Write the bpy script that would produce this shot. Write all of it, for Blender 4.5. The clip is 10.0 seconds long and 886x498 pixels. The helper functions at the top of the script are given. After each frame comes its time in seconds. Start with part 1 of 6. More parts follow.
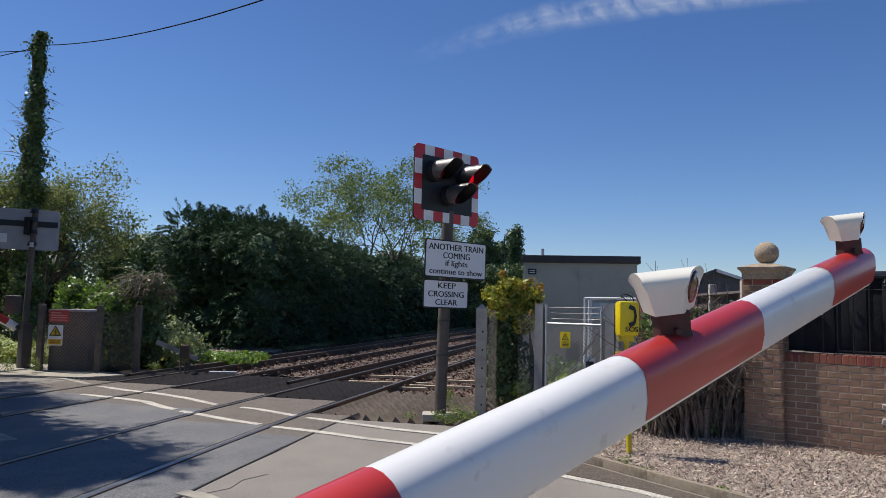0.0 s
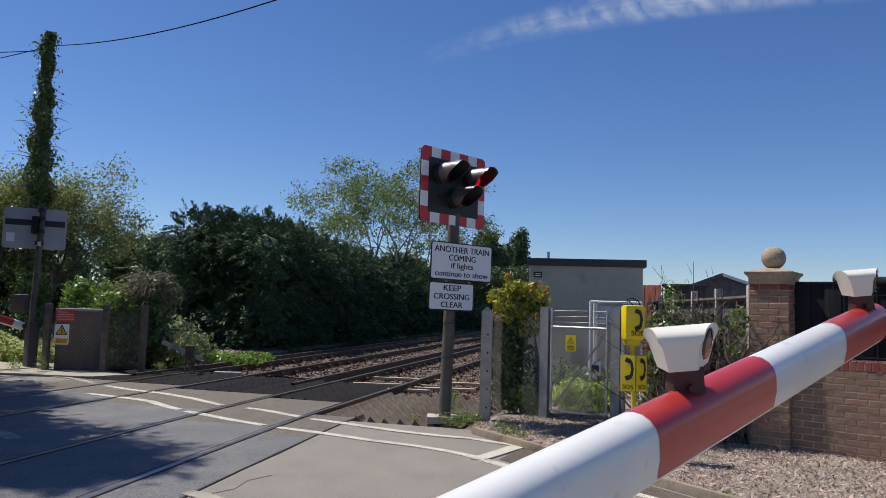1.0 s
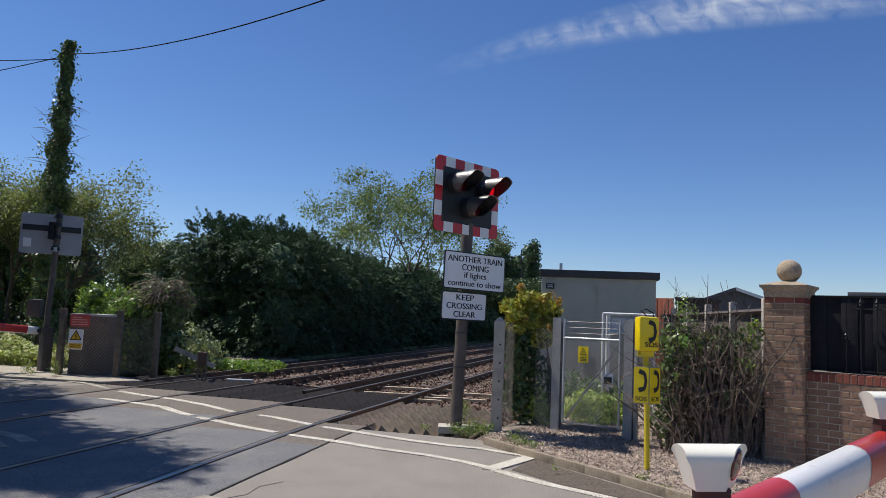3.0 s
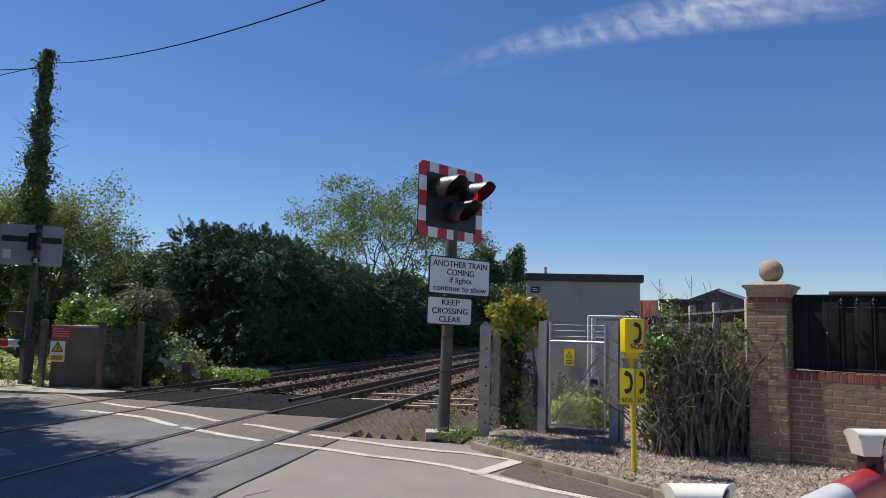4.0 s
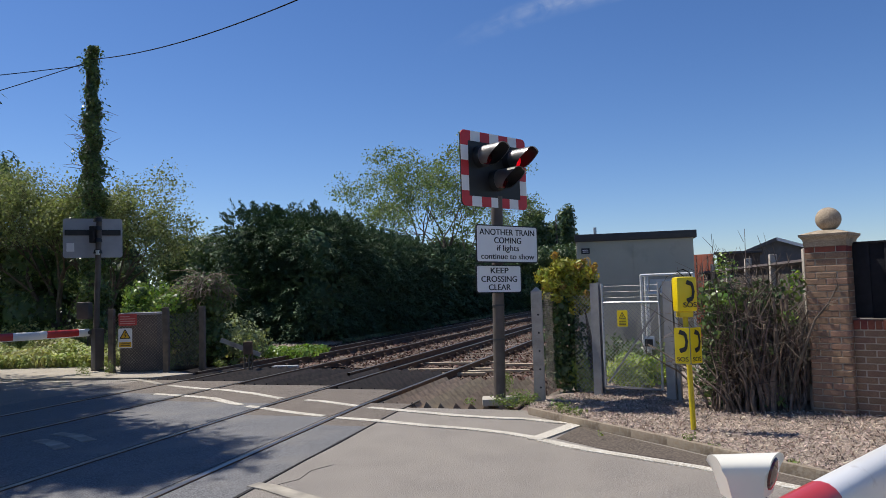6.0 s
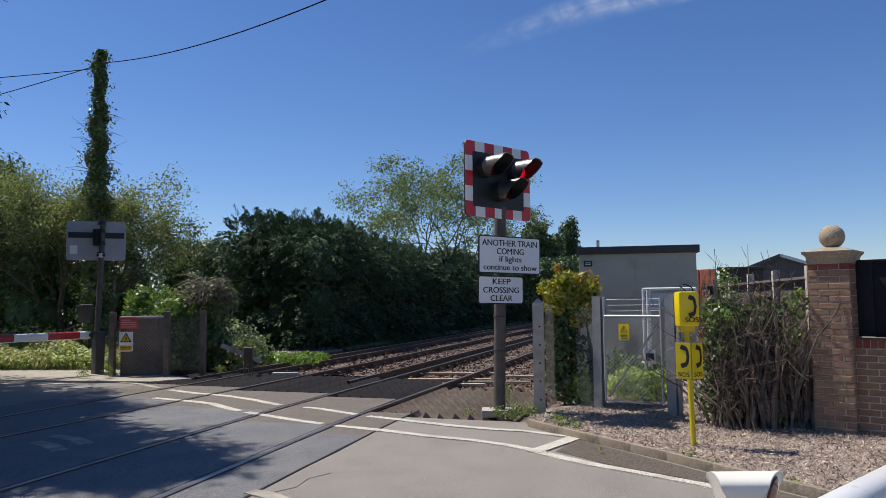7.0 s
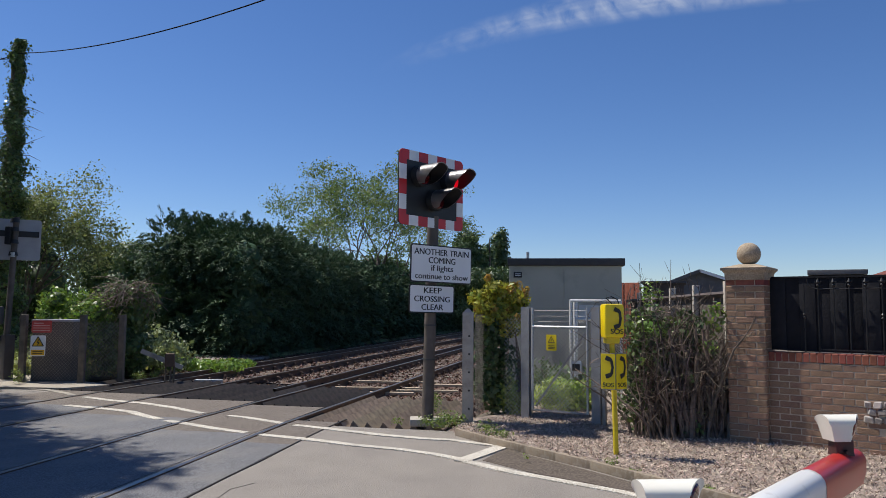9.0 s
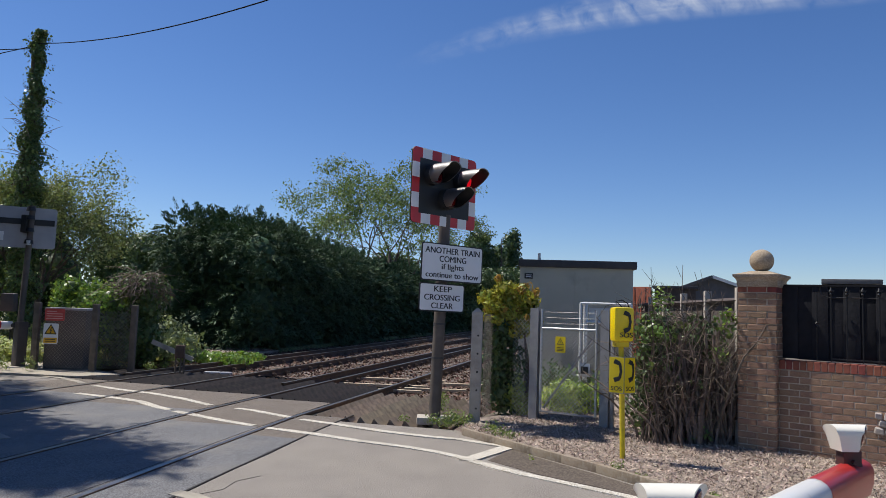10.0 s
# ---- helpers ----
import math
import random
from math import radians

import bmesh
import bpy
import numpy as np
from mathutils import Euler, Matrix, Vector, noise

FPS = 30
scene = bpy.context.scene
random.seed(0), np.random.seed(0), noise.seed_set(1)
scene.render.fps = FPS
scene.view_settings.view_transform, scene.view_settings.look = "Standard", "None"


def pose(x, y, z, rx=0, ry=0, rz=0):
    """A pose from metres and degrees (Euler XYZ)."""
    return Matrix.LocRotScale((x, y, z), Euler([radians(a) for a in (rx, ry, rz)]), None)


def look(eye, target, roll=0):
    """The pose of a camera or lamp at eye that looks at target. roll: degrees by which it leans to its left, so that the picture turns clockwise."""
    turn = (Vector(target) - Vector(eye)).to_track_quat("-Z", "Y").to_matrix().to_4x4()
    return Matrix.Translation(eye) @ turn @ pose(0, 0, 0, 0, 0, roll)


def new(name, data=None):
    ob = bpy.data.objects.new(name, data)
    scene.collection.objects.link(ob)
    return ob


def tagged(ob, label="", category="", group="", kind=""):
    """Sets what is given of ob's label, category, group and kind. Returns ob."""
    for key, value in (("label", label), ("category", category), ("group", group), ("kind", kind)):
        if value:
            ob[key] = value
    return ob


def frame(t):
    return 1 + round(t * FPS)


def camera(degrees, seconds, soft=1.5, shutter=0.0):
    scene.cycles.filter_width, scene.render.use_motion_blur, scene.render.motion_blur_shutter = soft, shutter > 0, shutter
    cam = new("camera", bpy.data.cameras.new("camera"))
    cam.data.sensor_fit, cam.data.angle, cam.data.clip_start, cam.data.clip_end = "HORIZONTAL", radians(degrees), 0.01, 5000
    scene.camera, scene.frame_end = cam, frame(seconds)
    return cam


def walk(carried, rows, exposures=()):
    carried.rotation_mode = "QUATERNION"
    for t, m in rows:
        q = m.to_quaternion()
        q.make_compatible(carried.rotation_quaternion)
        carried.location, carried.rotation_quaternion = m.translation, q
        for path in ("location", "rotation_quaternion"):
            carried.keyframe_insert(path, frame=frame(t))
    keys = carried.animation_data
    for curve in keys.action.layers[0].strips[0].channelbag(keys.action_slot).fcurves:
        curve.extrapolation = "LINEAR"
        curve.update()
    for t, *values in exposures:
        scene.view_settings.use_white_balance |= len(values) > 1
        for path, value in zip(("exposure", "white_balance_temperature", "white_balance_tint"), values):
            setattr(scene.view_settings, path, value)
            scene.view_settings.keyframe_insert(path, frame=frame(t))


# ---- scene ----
cam = camera(62.6, 10.0, soft=0.75)
walk(cam, [
    (0.0, pose(0.008, 0.009, 1.605, 94.42, -1.24, -0.72)),
    (0.5, pose(0.004, 0.02, 1.598, 94.55, -1.52, -0.62)),
    (1.0, pose(-0.002, 0.009, 1.607, 94.58, -1.7, -0.35)),
    (1.5, pose(-0.011, 0.013, 1.601, 94.71, -1.93, 0.15)),
    (2.0, pose(-0.021, 0.01, 1.591, 94.84, -2.28, 0.54)),
    (2.2, pose(-0.027, 0.009, 1.587, 94.92, -2.43, 0.66)),
    (3.3, pose(-0.029, -0.001, 1.577, 95.66, -2.34, 0.34)),
    (3.5, pose(-0.029, -0.001, 1.577, 95.79, -2.13, 0.16)),
    (4.0, pose(-0.029, 0, 1.567, 95.94, -1.52, -0.64)),
    (4.5, pose(-0.031, -0.007, 1.59, 95.54, -0.66, -1.48)),
    (5.0, pose(-0.015, -0.007, 1.6, 94.92, 0.04, -2.42)),
    (5.5, pose(0.007, -0.006, 1.61, 93.72, 1.11, -3.02)),
    (5.6, pose(0.01, -0.008, 1.612, 93.49, 1.45, -2.38)),
    (5.7, pose(0.013, -0.01, 1.614, 93.36, 1.56, -1.03)),
    (5.8, pose(0.016, -0.012, 1.616, 93.3, 1.85, 0.66)),
    (5.9, pose(0.018, -0.014, 1.618, 93.28, 1.9, 2.22)),
    (6.0, pose(0.021, -0.017, 1.62, 93.29, 1.78, 3.57)),
    (6.2, pose(0.027, -0.021, 1.623, 93.36, 1.73, 5.63)),
    (7.3, pose(0.02, -0.01, 1.621, 94.36, 0.07, 1.89)),
    (7.5, pose(0.018, -0.008, 1.621, 94.53, -0.15, 0.39)),
    (8.0, pose(0.015, -0.01, 1.621, 94.86, -0.25, -1.87)),
    (8.5, pose(0.011, -0.011, 1.621, 94.91, -0.08, -2.18)),
    (9.0, pose(0.008, -0.013, 1.62, 94.72, -0.39, -1.8)),
    (9.5, pose(0.014, -0.012, 1.617, 94.66, -1.1, -1.6)),
    (10.0, pose(0.02, -0.012, 1.615, 94.64, -1.94, -0.98)),
], exposures=[(0.0, -0.09), (2.0, -0.06), (4.0, 0.0), (10.0, 0.0)])

# ---- daylight ----
SUN_AZ, SUN_EL = 294.0, 59.0
world = bpy.data.worlds.new("sky")
scene.world = world
world.use_nodes = True
wn = world.node_tree.nodes
sky = wn.new("ShaderNodeTexSky")
sky.sky_type = "NISHITA"
sky.sun_disc = False
sky.sun_elevation = radians(SUN_EL)
sky.sun_rotation = radians(SUN_AZ)
sky.air_density, sky.dust_density, sky.ozone_density = 1.0, 0.3, 2.2
sky.altitude = 900.0
hs = wn.new("ShaderNodeHueSaturation")
hs.inputs["Hue"].default_value = 0.503
hs.inputs["Saturation"].default_value = 1.18
world.node_tree.links.new(sky.outputs[0], hs.inputs["Color"])
tint = wn.new("ShaderNodeMix")
tint.data_type, tint.blend_type = "RGBA", "MULTIPLY"
tint.inputs[0].default_value, tint.inputs[7].default_value = 1.0, (0.9, 0.965, 1.14, 1)
world.node_tree.links.new(hs.outputs[0], tint.inputs[6])
world.node_tree.links.new(tint.outputs[2], wn["Background"].inputs[0])
wn["Background"].inputs[1].default_value = 0.098
sun_data = bpy.data.lights.new("sun", "SUN")
sun_data.energy, sun_data.angle, sun_data.color = 5.4, radians(0.55), (1.0, 0.95, 0.87)
sun = new("sun", sun_data)
sa, se = radians(SUN_AZ), radians(SUN_EL)
sun.matrix_world = look((math.sin(sa) * 40 * math.cos(se), math.cos(sa) * 40 * math.cos(se), 40 * math.sin(se)), (0, 0, 0))

# ---- materials ----
def mat(name, col, rough=0.7, col2=None, scale=8.0, metal=0.0, bump=0.0, bscale=60.0, vary=0.0, island=0.0,
        fine=None, spec=0.5, translucent=0.0, coat=0.0, dirt=None, dscale=1.2, damt=0.5):
    m = bpy.data.materials.new(name)
    m.use_nodes = True
    n, l = m.node_tree.nodes, m.node_tree.links
    b = n["Principled BSDF"]
    b.inputs["Roughness"].default_value = rough
    b.inputs["Metallic"].default_value = metal
    b.inputs["Specular IOR Level"].default_value = spec
    b.inputs["Coat Weight"].default_value = coat
    tc = n.new("ShaderNodeTexCoord")

    def noise_at(s, detail=5.0):
        t = n.new("ShaderNodeTexNoise")
        t.inputs["Scale"].default_value = s
        t.inputs["Detail"].default_value = detail
        l.new(tc.outputs["Object"], t.inputs["Vector"])
        return t

    def ramp(src, lo, hi):
        r = n.new("ShaderNodeMapRange")
        r.inputs["From Min"].default_value, r.inputs["From Max"].default_value = lo, hi
        l.new(src, r.inputs["Value"])
        return r.outputs["Result"]

    def mix(f, a, c, kind="MIX"):
        x = n.new("ShaderNodeMix")
        x.data_type, x.blend_type = "RGBA", kind
        if hasattr(f, "is_linked"):
            l.new(f, x.inputs[0])
        else:
            x.inputs[0].default_value = f
        for s, v in ((x.inputs[6], a), (x.inputs[7], c)):
            if hasattr(v, "is_linked"):
                l.new(v, s)
            else:
                s.default_value = (*v, 1)
        return x.outputs[2]

    c2 = col2 or tuple(v * 0.75 for v in col)
    out = mix(ramp(noise_at(scale).outputs["Fac"], 0.35, 0.65), col, c2)
    if fine:
        out = mix(ramp(noise_at(fine[0], 3.0).outputs["Fac"], 0.42, 0.6), out, fine[1])
    if dirt:
        out = mix(ramp(noise_at(dscale, 8.0).outputs["Fac"], 0.75 - damt * 0.5, 0.85), out, dirt)
    if vary or island:
        src = n.new("ShaderNodeObjectInfo").outputs["Random"] if vary else n.new("ShaderNodeNewGeometry").outputs["Random Per Island"]
        h = n.new("ShaderNodeHueSaturation")
        a = vary or island
        r = n.new("ShaderNodeMapRange")
        r.inputs["To Min"].default_value, r.inputs["To Max"].default_value = 1 - a, 1 + a
        l.new(src, r.inputs["Value"])
        l.new(r.outputs["Result"], h.inputs["Value"])
        q = n.new("ShaderNodeMath")
        q.operation = "MULTIPLY"
        q.inputs[1].default_value = 7.31
        l.new(src, q.inputs[0])
        q2 = n.new("ShaderNodeMath")
        q2.operation = "FRACT"
        l.new(q.outputs[0], q2.inputs[0])
        r2 = n.new("ShaderNodeMapRange")
        r2.inputs["To Min"].default_value, r2.inputs["To Max"].default_value = 0.5 - 0.035 * min(1, a * 2), 0.5 + 0.03 * min(1, a * 2)
        l.new(q2.outputs[0], r2.inputs["Value"])
        l.new(r2.outputs["Result"], h.inputs["Hue"])
        l.new(out, h.inputs["Color"])
        out = h.outputs["Color"]
    l.new(out, b.inputs["Base Color"])
    if bump:
        bp = n.new("ShaderNodeBump")
        bp.inputs["Strength"].default_value = bump
        bp.inputs["Distance"].default_value = 0.01
        l.new(noise_at(bscale).outputs["Fac"], bp.inputs["Height"])
        l.new(bp.outputs["Normal"], b.inputs["Normal"])
    if translucent:
        tr = n.new("ShaderNodeBsdfTranslucent")
        l.new(mix(1.0, out, (1.0, 1.0, 0.55), "MULTIPLY"), tr.inputs["Color"])
        ms = n.new("ShaderNodeMixShader")
        ms.inputs[0].default_value = translucent
        l.new(b.outputs[0], ms.inputs[1])
        l.new(tr.outputs[0], ms.inputs[2])
        l.new(ms.outputs[0], n["Material Output"].inputs["Surface"])
    return m


def glow(name, col, strength):
    m = mat(name, col, 0.3)
    b = m.node_tree.nodes["Principled BSDF"]
    b.inputs["Emission Color"].default_value = (*col, 1)
    b.inputs["Emission Strength"].default_value = strength
    return m


M_ASPHALT = mat("asphalt", (0.208, 0.177, 0.148), 0.9, (0.146, 0.123, 0.104), 2.2, bump=0.8, bscale=90, fine=(75, (0.31, 0.285, 0.255)), dirt=(0.28, 0.25, 0.21), dscale=0.5)
M_DECK = mat("dark asphalt", (0.082, 0.078, 0.081), 0.75, (0.118, 0.112, 0.111), 1.8, bump=0.8, bscale=90, fine=(70, (0.18, 0.183, 0.19)), dirt=(0.2, 0.185, 0.165), dscale=1.6, damt=0.5)
M_BROWNDECK = mat("brown worn deck", (0.075, 0.059, 0.048), 0.85, (0.108, 0.086, 0.07), 2.5, bump=0.8, bscale=70, fine=(60, (0.2, 0.17, 0.14)))
M_PAINT = mat("road paint", (0.47, 0.41, 0.325), 0.8, (0.34, 0.3, 0.235), 2.5, bump=0.4, bscale=120, fine=(60, (0.68, 0.65, 0.58)), dirt=(0.25, 0.22, 0.18), dscale=3.0, damt=0.55)
M_PAINT_OLD = mat("faded road paint", (0.46, 0.41, 0.33), 0.85, (0.3, 0.27, 0.22), 5, bump=0.4, bscale=120, dirt=(0.14, 0.13, 0.12), dscale=4, damt=0.8)
M_GROOVE = mat("flangeway", (0.03, 0.027, 0.025), 0.9)
M_RAILTOP = mat("rail steel", (0.36, 0.35, 0.34), 0.32, (0.28, 0.26, 0.24), 4, metal=0.9)
M_RAILSIDE = mat("rusty rail", (0.09, 0.06, 0.045), 0.85, (0.14, 0.085, 0.055), 6, bump=0.3)
M_SLEEPER = mat("sleeper", (0.2, 0.17, 0.14), 0.9, (0.13, 0.11, 0.09), 5, bump=0.4, vary=0.2)
M_SLEEPER_PALE = mat("pale timber", (0.5, 0.4, 0.28), 0.85, (0.38, 0.3, 0.21), 5, bump=0.4)
M_BALLAST = mat("ballast", (0.12, 0.08, 0.06), 0.95, (0.07, 0.047, 0.036), 6, bump=0.8, bscale=25, fine=(30, (0.23, 0.18, 0.15)))
M_STONE = mat("ballast stones", (0.165, 0.096, 0.068), 0.9, (0.085, 0.05, 0.036), 9, island=0.45)
M_GUARD = mat("guard timber", (0.32, 0.25, 0.175), 0.85, (0.17, 0.133, 0.097), 7, bump=0.4, bscale=40, vary=0.2, dirt=(0.24, 0.2, 0.16), dscale=4)
M_GUARD_DARK = mat("dark guard rubber", (0.03, 0.023, 0.018), 0.8, (0.065, 0.048, 0.036), 7, bump=0.4, bscale=40, vary=0.2)
M_SOIL = mat("soil", (0.12, 0.095, 0.07), 0.95, (0.08, 0.065, 0.05), 2.5, bump=0.8, bscale=35, fine=(40, (0.2, 0.17, 0.13)))
M_GRASSBASE = mat("rough ground", (0.17, 0.21, 0.08), 0.95, (0.22, 0.19, 0.12), 0.8, bump=0.8, bscale=20, fine=(15, (0.07, 0.09, 0.03)))
M_SAND = mat("dusty verge", (0.36, 0.31, 0.24), 0.95, (0.27, 0.23, 0.18), 1.5, bump=0.6, bscale=40, fine=(50, (0.42, 0.38, 0.32)))
M_GUTTER = mat("gutter earth", (0.088, 0.068, 0.052), 0.95, (0.06, 0.047, 0.036), 3.0, bump=0.8, bscale=40, fine=(45, (0.14, 0.112, 0.088)))
M_GRAVEL = mat("pale gravel", (0.32, 0.275, 0.225), 0.95, (0.2, 0.168, 0.135), 5, bump=0.8, bscale=30, fine=(35, (0.42, 0.37, 0.31)))
M_PEBBLE = mat("pale pebbles", (0.34, 0.29, 0.24), 0.9, (0.2, 0.165, 0.135), 9, island=0.5)
M_MULCH = mat("mulch", (0.3, 0.24, 0.19), 0.95, (0.15, 0.11, 0.09), 9, bump=1.0, bscale=45, fine=(35, (0.38, 0.31, 0.26)))
M_CHIP = mat("bark chips", (0.53, 0.435, 0.355), 0.9, (0.29, 0.222, 0.175), 7, island=0.6)
M_SLEEPER_KERB = mat("kerb timber", (0.3, 0.235, 0.165), 0.9, (0.2, 0.155, 0.11), 6, bump=0.5, bscale=40, vary=0.05, fine=(25, (0.3, 0.25, 0.19)))
M_BRICK = mat("buff brick", (0.285, 0.175, 0.112), 0.9, (0.21, 0.127, 0.083), 14, bump=0.7, bscale=70, vary=0.13, fine=(80, (0.315, 0.2, 0.13)), dirt=(0.17, 0.105, 0.075), dscale=3.5, damt=0.5)
M_REDBRICK = mat("red brick", (0.25, 0.068, 0.046), 0.85, (0.19, 0.05, 0.037), 14, bump=0.4, bscale=90, vary=0.25)
M_MORTAR = mat("mortar", (0.52, 0.44, 0.35), 0.95, (0.42, 0.35, 0.27), 12, bump=0.5)
M_CAP = mat("cast stone", (0.34, 0.26, 0.175), 0.9, (0.25, 0.19, 0.13), 9, bump=0.4, bscale=90, fine=(70, (0.46, 0.37, 0.27)), dirt=(0.2, 0.155, 0.1), dscale=6)
M_CONC = mat("concrete", (0.47, 0.415, 0.35), 0.9, (0.37, 0.325, 0.27), 6, bump=0.5, bscale=60, fine=(50, (0.42, 0.38, 0.33)), dirt=(0.2, 0.17, 0.14), dscale=4)
M_BLACKWOOD = mat("black stained boards", (0.012, 0.012, 0.015), 0.75, (0.018, 0.018, 0.022), 9, bump=0.3, bscale=30, vary=0.3, spec=0.2)
M_IRON = mat("black iron", (0.02, 0.02, 0.022), 0.45, metal=0.3)
M_STEELPOST = mat("weathered steel", (0.36, 0.355, 0.35), 0.6, (0.27, 0.265, 0.265), 5, metal=0.3, bump=0.2)
M_GALV = mat("galvanised steel", (0.58, 0.59, 0.6), 0.45, (0.46, 0.47, 0.48), 6, metal=0.6)
M_WIRE = mat("galvanised wire", (0.36, 0.365, 0.36), 0.55, metal=0.5)
M_RUSTWIRE = mat("weathered wire", (0.3, 0.265, 0.225), 0.7, metal=0.3)
M_REB = mat("grey green cabin panel", (0.44, 0.43, 0.345), 0.65, (0.39, 0.38, 0.31), 1.2, bump=0.1, bscale=60, dirt=(0.22, 0.22, 0.19), dscale=1.5, damt=0.4)
M_DARKTRIM = mat("dark trim", (0.05, 0.05, 0.052), 0.6)
M_WHITE = mat("white painted metal", (0.8, 0.8, 0.79), 0.4, (0.74, 0.74, 0.72), 4)
M_BOOMWHITE = mat("boom white", (0.8, 0.79, 0.765), 0.38, (0.74, 0.73, 0.7), 3, dirt=(0.45, 0.4, 0.35), dscale=16, damt=0.28, coat=0.2)
M_BOOMRED = mat("boom red", (0.5, 0.035, 0.03), 0.35, (0.42, 0.03, 0.026), 3, dirt=(0.36, 0.07, 0.06), dscale=3, damt=0.3, coat=0.2)
M_HOUSING = mat("cream lamp housing", (0.82, 0.79, 0.69), 0.35, (0.77, 0.73, 0.62), 5, dirt=(0.62, 0.54, 0.4), dscale=6, damt=0.35)
M_RUSTRED = mat("dark red bracket", (0.1, 0.02, 0.018), 0.6, (0.05, 0.02, 0.018), 15)
M_LENS = mat("dark red lens", (0.1, 0.006, 0.008), 0.12, coat=0.6)
M_REDLIT = glow("lit red lens", (0.75, 0.004, 0.015), 0.7)
M_SIGNWHITE = mat("sign white", (0.78, 0.78, 0.79), 0.45, (0.74, 0.74, 0.75), 2)
M_SIGNRED = mat("sign red", (0.55, 0.02, 0.03), 0.4, (0.48, 0.018, 0.026), 4)
M_SIGNBLACK = mat("sign black", (0.012, 0.012, 0.014), 0.45)
M_BOARD = mat("matt black board", (0.017, 0.018, 0.021), 0.55, (0.013, 0.014, 0.016), 5)
# Black hood given pale metal: the sun's glint is put into its colour.
M_HOOD = mat("black hood with sun glint", (0.46, 0.445, 0.44), 0.4, (0.34, 0.33, 0.325), 6, metal=0.85, spec=0.6)
M_SIGNBACK = mat("grey aluminium back", (0.4, 0.4, 0.42), 0.55, (0.34, 0.34, 0.36), 3, metal=0.3)
M_POLE = mat("brown grey post", (0.12, 0.098, 0.085), 0.7, (0.085, 0.07, 0.06), 6, bump=0.2)
M_YELLOW = mat("phone yellow", (0.82, 0.62, 0.0), 0.4, (0.76, 0.56, 0.0), 4, coat=0.2)
M_YELLOWPOST = mat("yellow post", (0.68, 0.52, 0.01), 0.5, (0.55, 0.42, 0.02), 6)
M_REDSIGN = mat("red notice", (0.6, 0.08, 0.07), 0.5)
M_CABINET = mat("grey brown cabinet", (0.075, 0.065, 0.06), 0.7, (0.1, 0.085, 0.08), 3)
M_TIMBERPOST = mat("old timber post", (0.17, 0.135, 0.105), 0.9, (0.11, 0.09, 0.07), 7, bump=0.5, bscale=40)
M_FENCEWOOD = mat("weathered fence", (0.1, 0.08, 0.066), 0.9, (0.065, 0.053, 0.045), 6, bump=0.4, bscale=30, vary=0.3)
M_REDFENCE = mat("red brown boards", (0.4, 0.12, 0.065), 0.8, (0.33, 0.095, 0.055), 6)
M_SLATE = mat("grey slate boards", (0.13, 0.13, 0.135), 0.85, (0.1, 0.1, 0.105), 5)
M_ROOFRED = mat("red clay roof", (0.2, 0.06, 0.04), 0.85, (0.15, 0.05, 0.035), 6, bump=0.4)
M_ROOFDARK = mat("dark felt roof", (0.06, 0.06, 0.065), 0.85, (0.08, 0.08, 0.085), 3)
M_RENDER = mat("pale house wall", (0.5, 0.42, 0.34), 0.9, (0.44, 0.37, 0.3), 2)
M_GLASS = mat("window glass", (0.05, 0.06, 0.07), 0.08, spec=0.8)
M_BARK = mat("bark", (0.15, 0.12, 0.09), 0.95, (0.09, 0.07, 0.055), 9, bump=0.7, bscale=25)
M_TWIG = mat("dry stems", (0.215, 0.165, 0.128), 0.95, (0.085, 0.065, 0.05), 9, island=0.45)
M_DRYVINE = mat("dry vine", (0.23, 0.18, 0.14), 0.95, (0.15, 0.115, 0.09), 12, island=0.3)
M_LEAF_CYPRESS = mat("cypress leaves", (0.088, 0.145, 0.072), 0.6, (0.05, 0.092, 0.05), 0.9, island=0.35, translucent=0.06, spec=0.2)
M_LEAF_ASH = mat("ash leaves", (0.19, 0.26, 0.1), 0.5, (0.14, 0.2, 0.075), 0.7, island=0.4, translucent=0.35)
M_LEAF_HAW = mat("hawthorn leaves", (0.26, 0.3, 0.14), 0.55, (0.18, 0.22, 0.1), 0.9, island=0.4, translucent=0.42)
M_LEAF_IVY = mat("ivy leaves", (0.14, 0.2, 0.06), 0.38, (0.09, 0.14, 0.045), 2, island=0.45, translucent=0.2)
M_LEAF_BRIGHT = mat("bright ivy leaves", (0.22, 0.34, 0.07), 0.42, (0.16, 0.26, 0.06), 2, island=0.4, translucent=0.35)
M_LEAF_YELLOW = mat("yellow green leaves", (0.5, 0.44, 0.06), 0.45, (0.22, 0.29, 0.06), 5.0, island=0.4, translucent=0.35)
M_LEAF_RUST = mat("young bronze leaves", (0.42, 0.24, 0.05), 0.45, (0.34, 0.27, 0.06), 4, island=0.4, translucent=0.3)
# Dark tree leaves; also painted shade inside ivy, thicket and bush.
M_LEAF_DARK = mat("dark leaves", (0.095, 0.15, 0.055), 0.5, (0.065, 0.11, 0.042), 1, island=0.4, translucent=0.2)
M_WEED = mat("weed leaves", (0.23, 0.3, 0.09), 0.5, (0.17, 0.23, 0.07), 3, island=0.4, translucent=0.35)
M_GRASS = mat("grass blades", (0.36, 0.44, 0.14), 0.6, (0.42, 0.4, 0.19), 1.5, island=0.4, translucent=0.35)
M_BROOM = mat("lime shrub leaves", (0.38, 0.47, 0.1), 0.5, (0.28, 0.38, 0.08), 3, island=0.35, translucent=0.35)
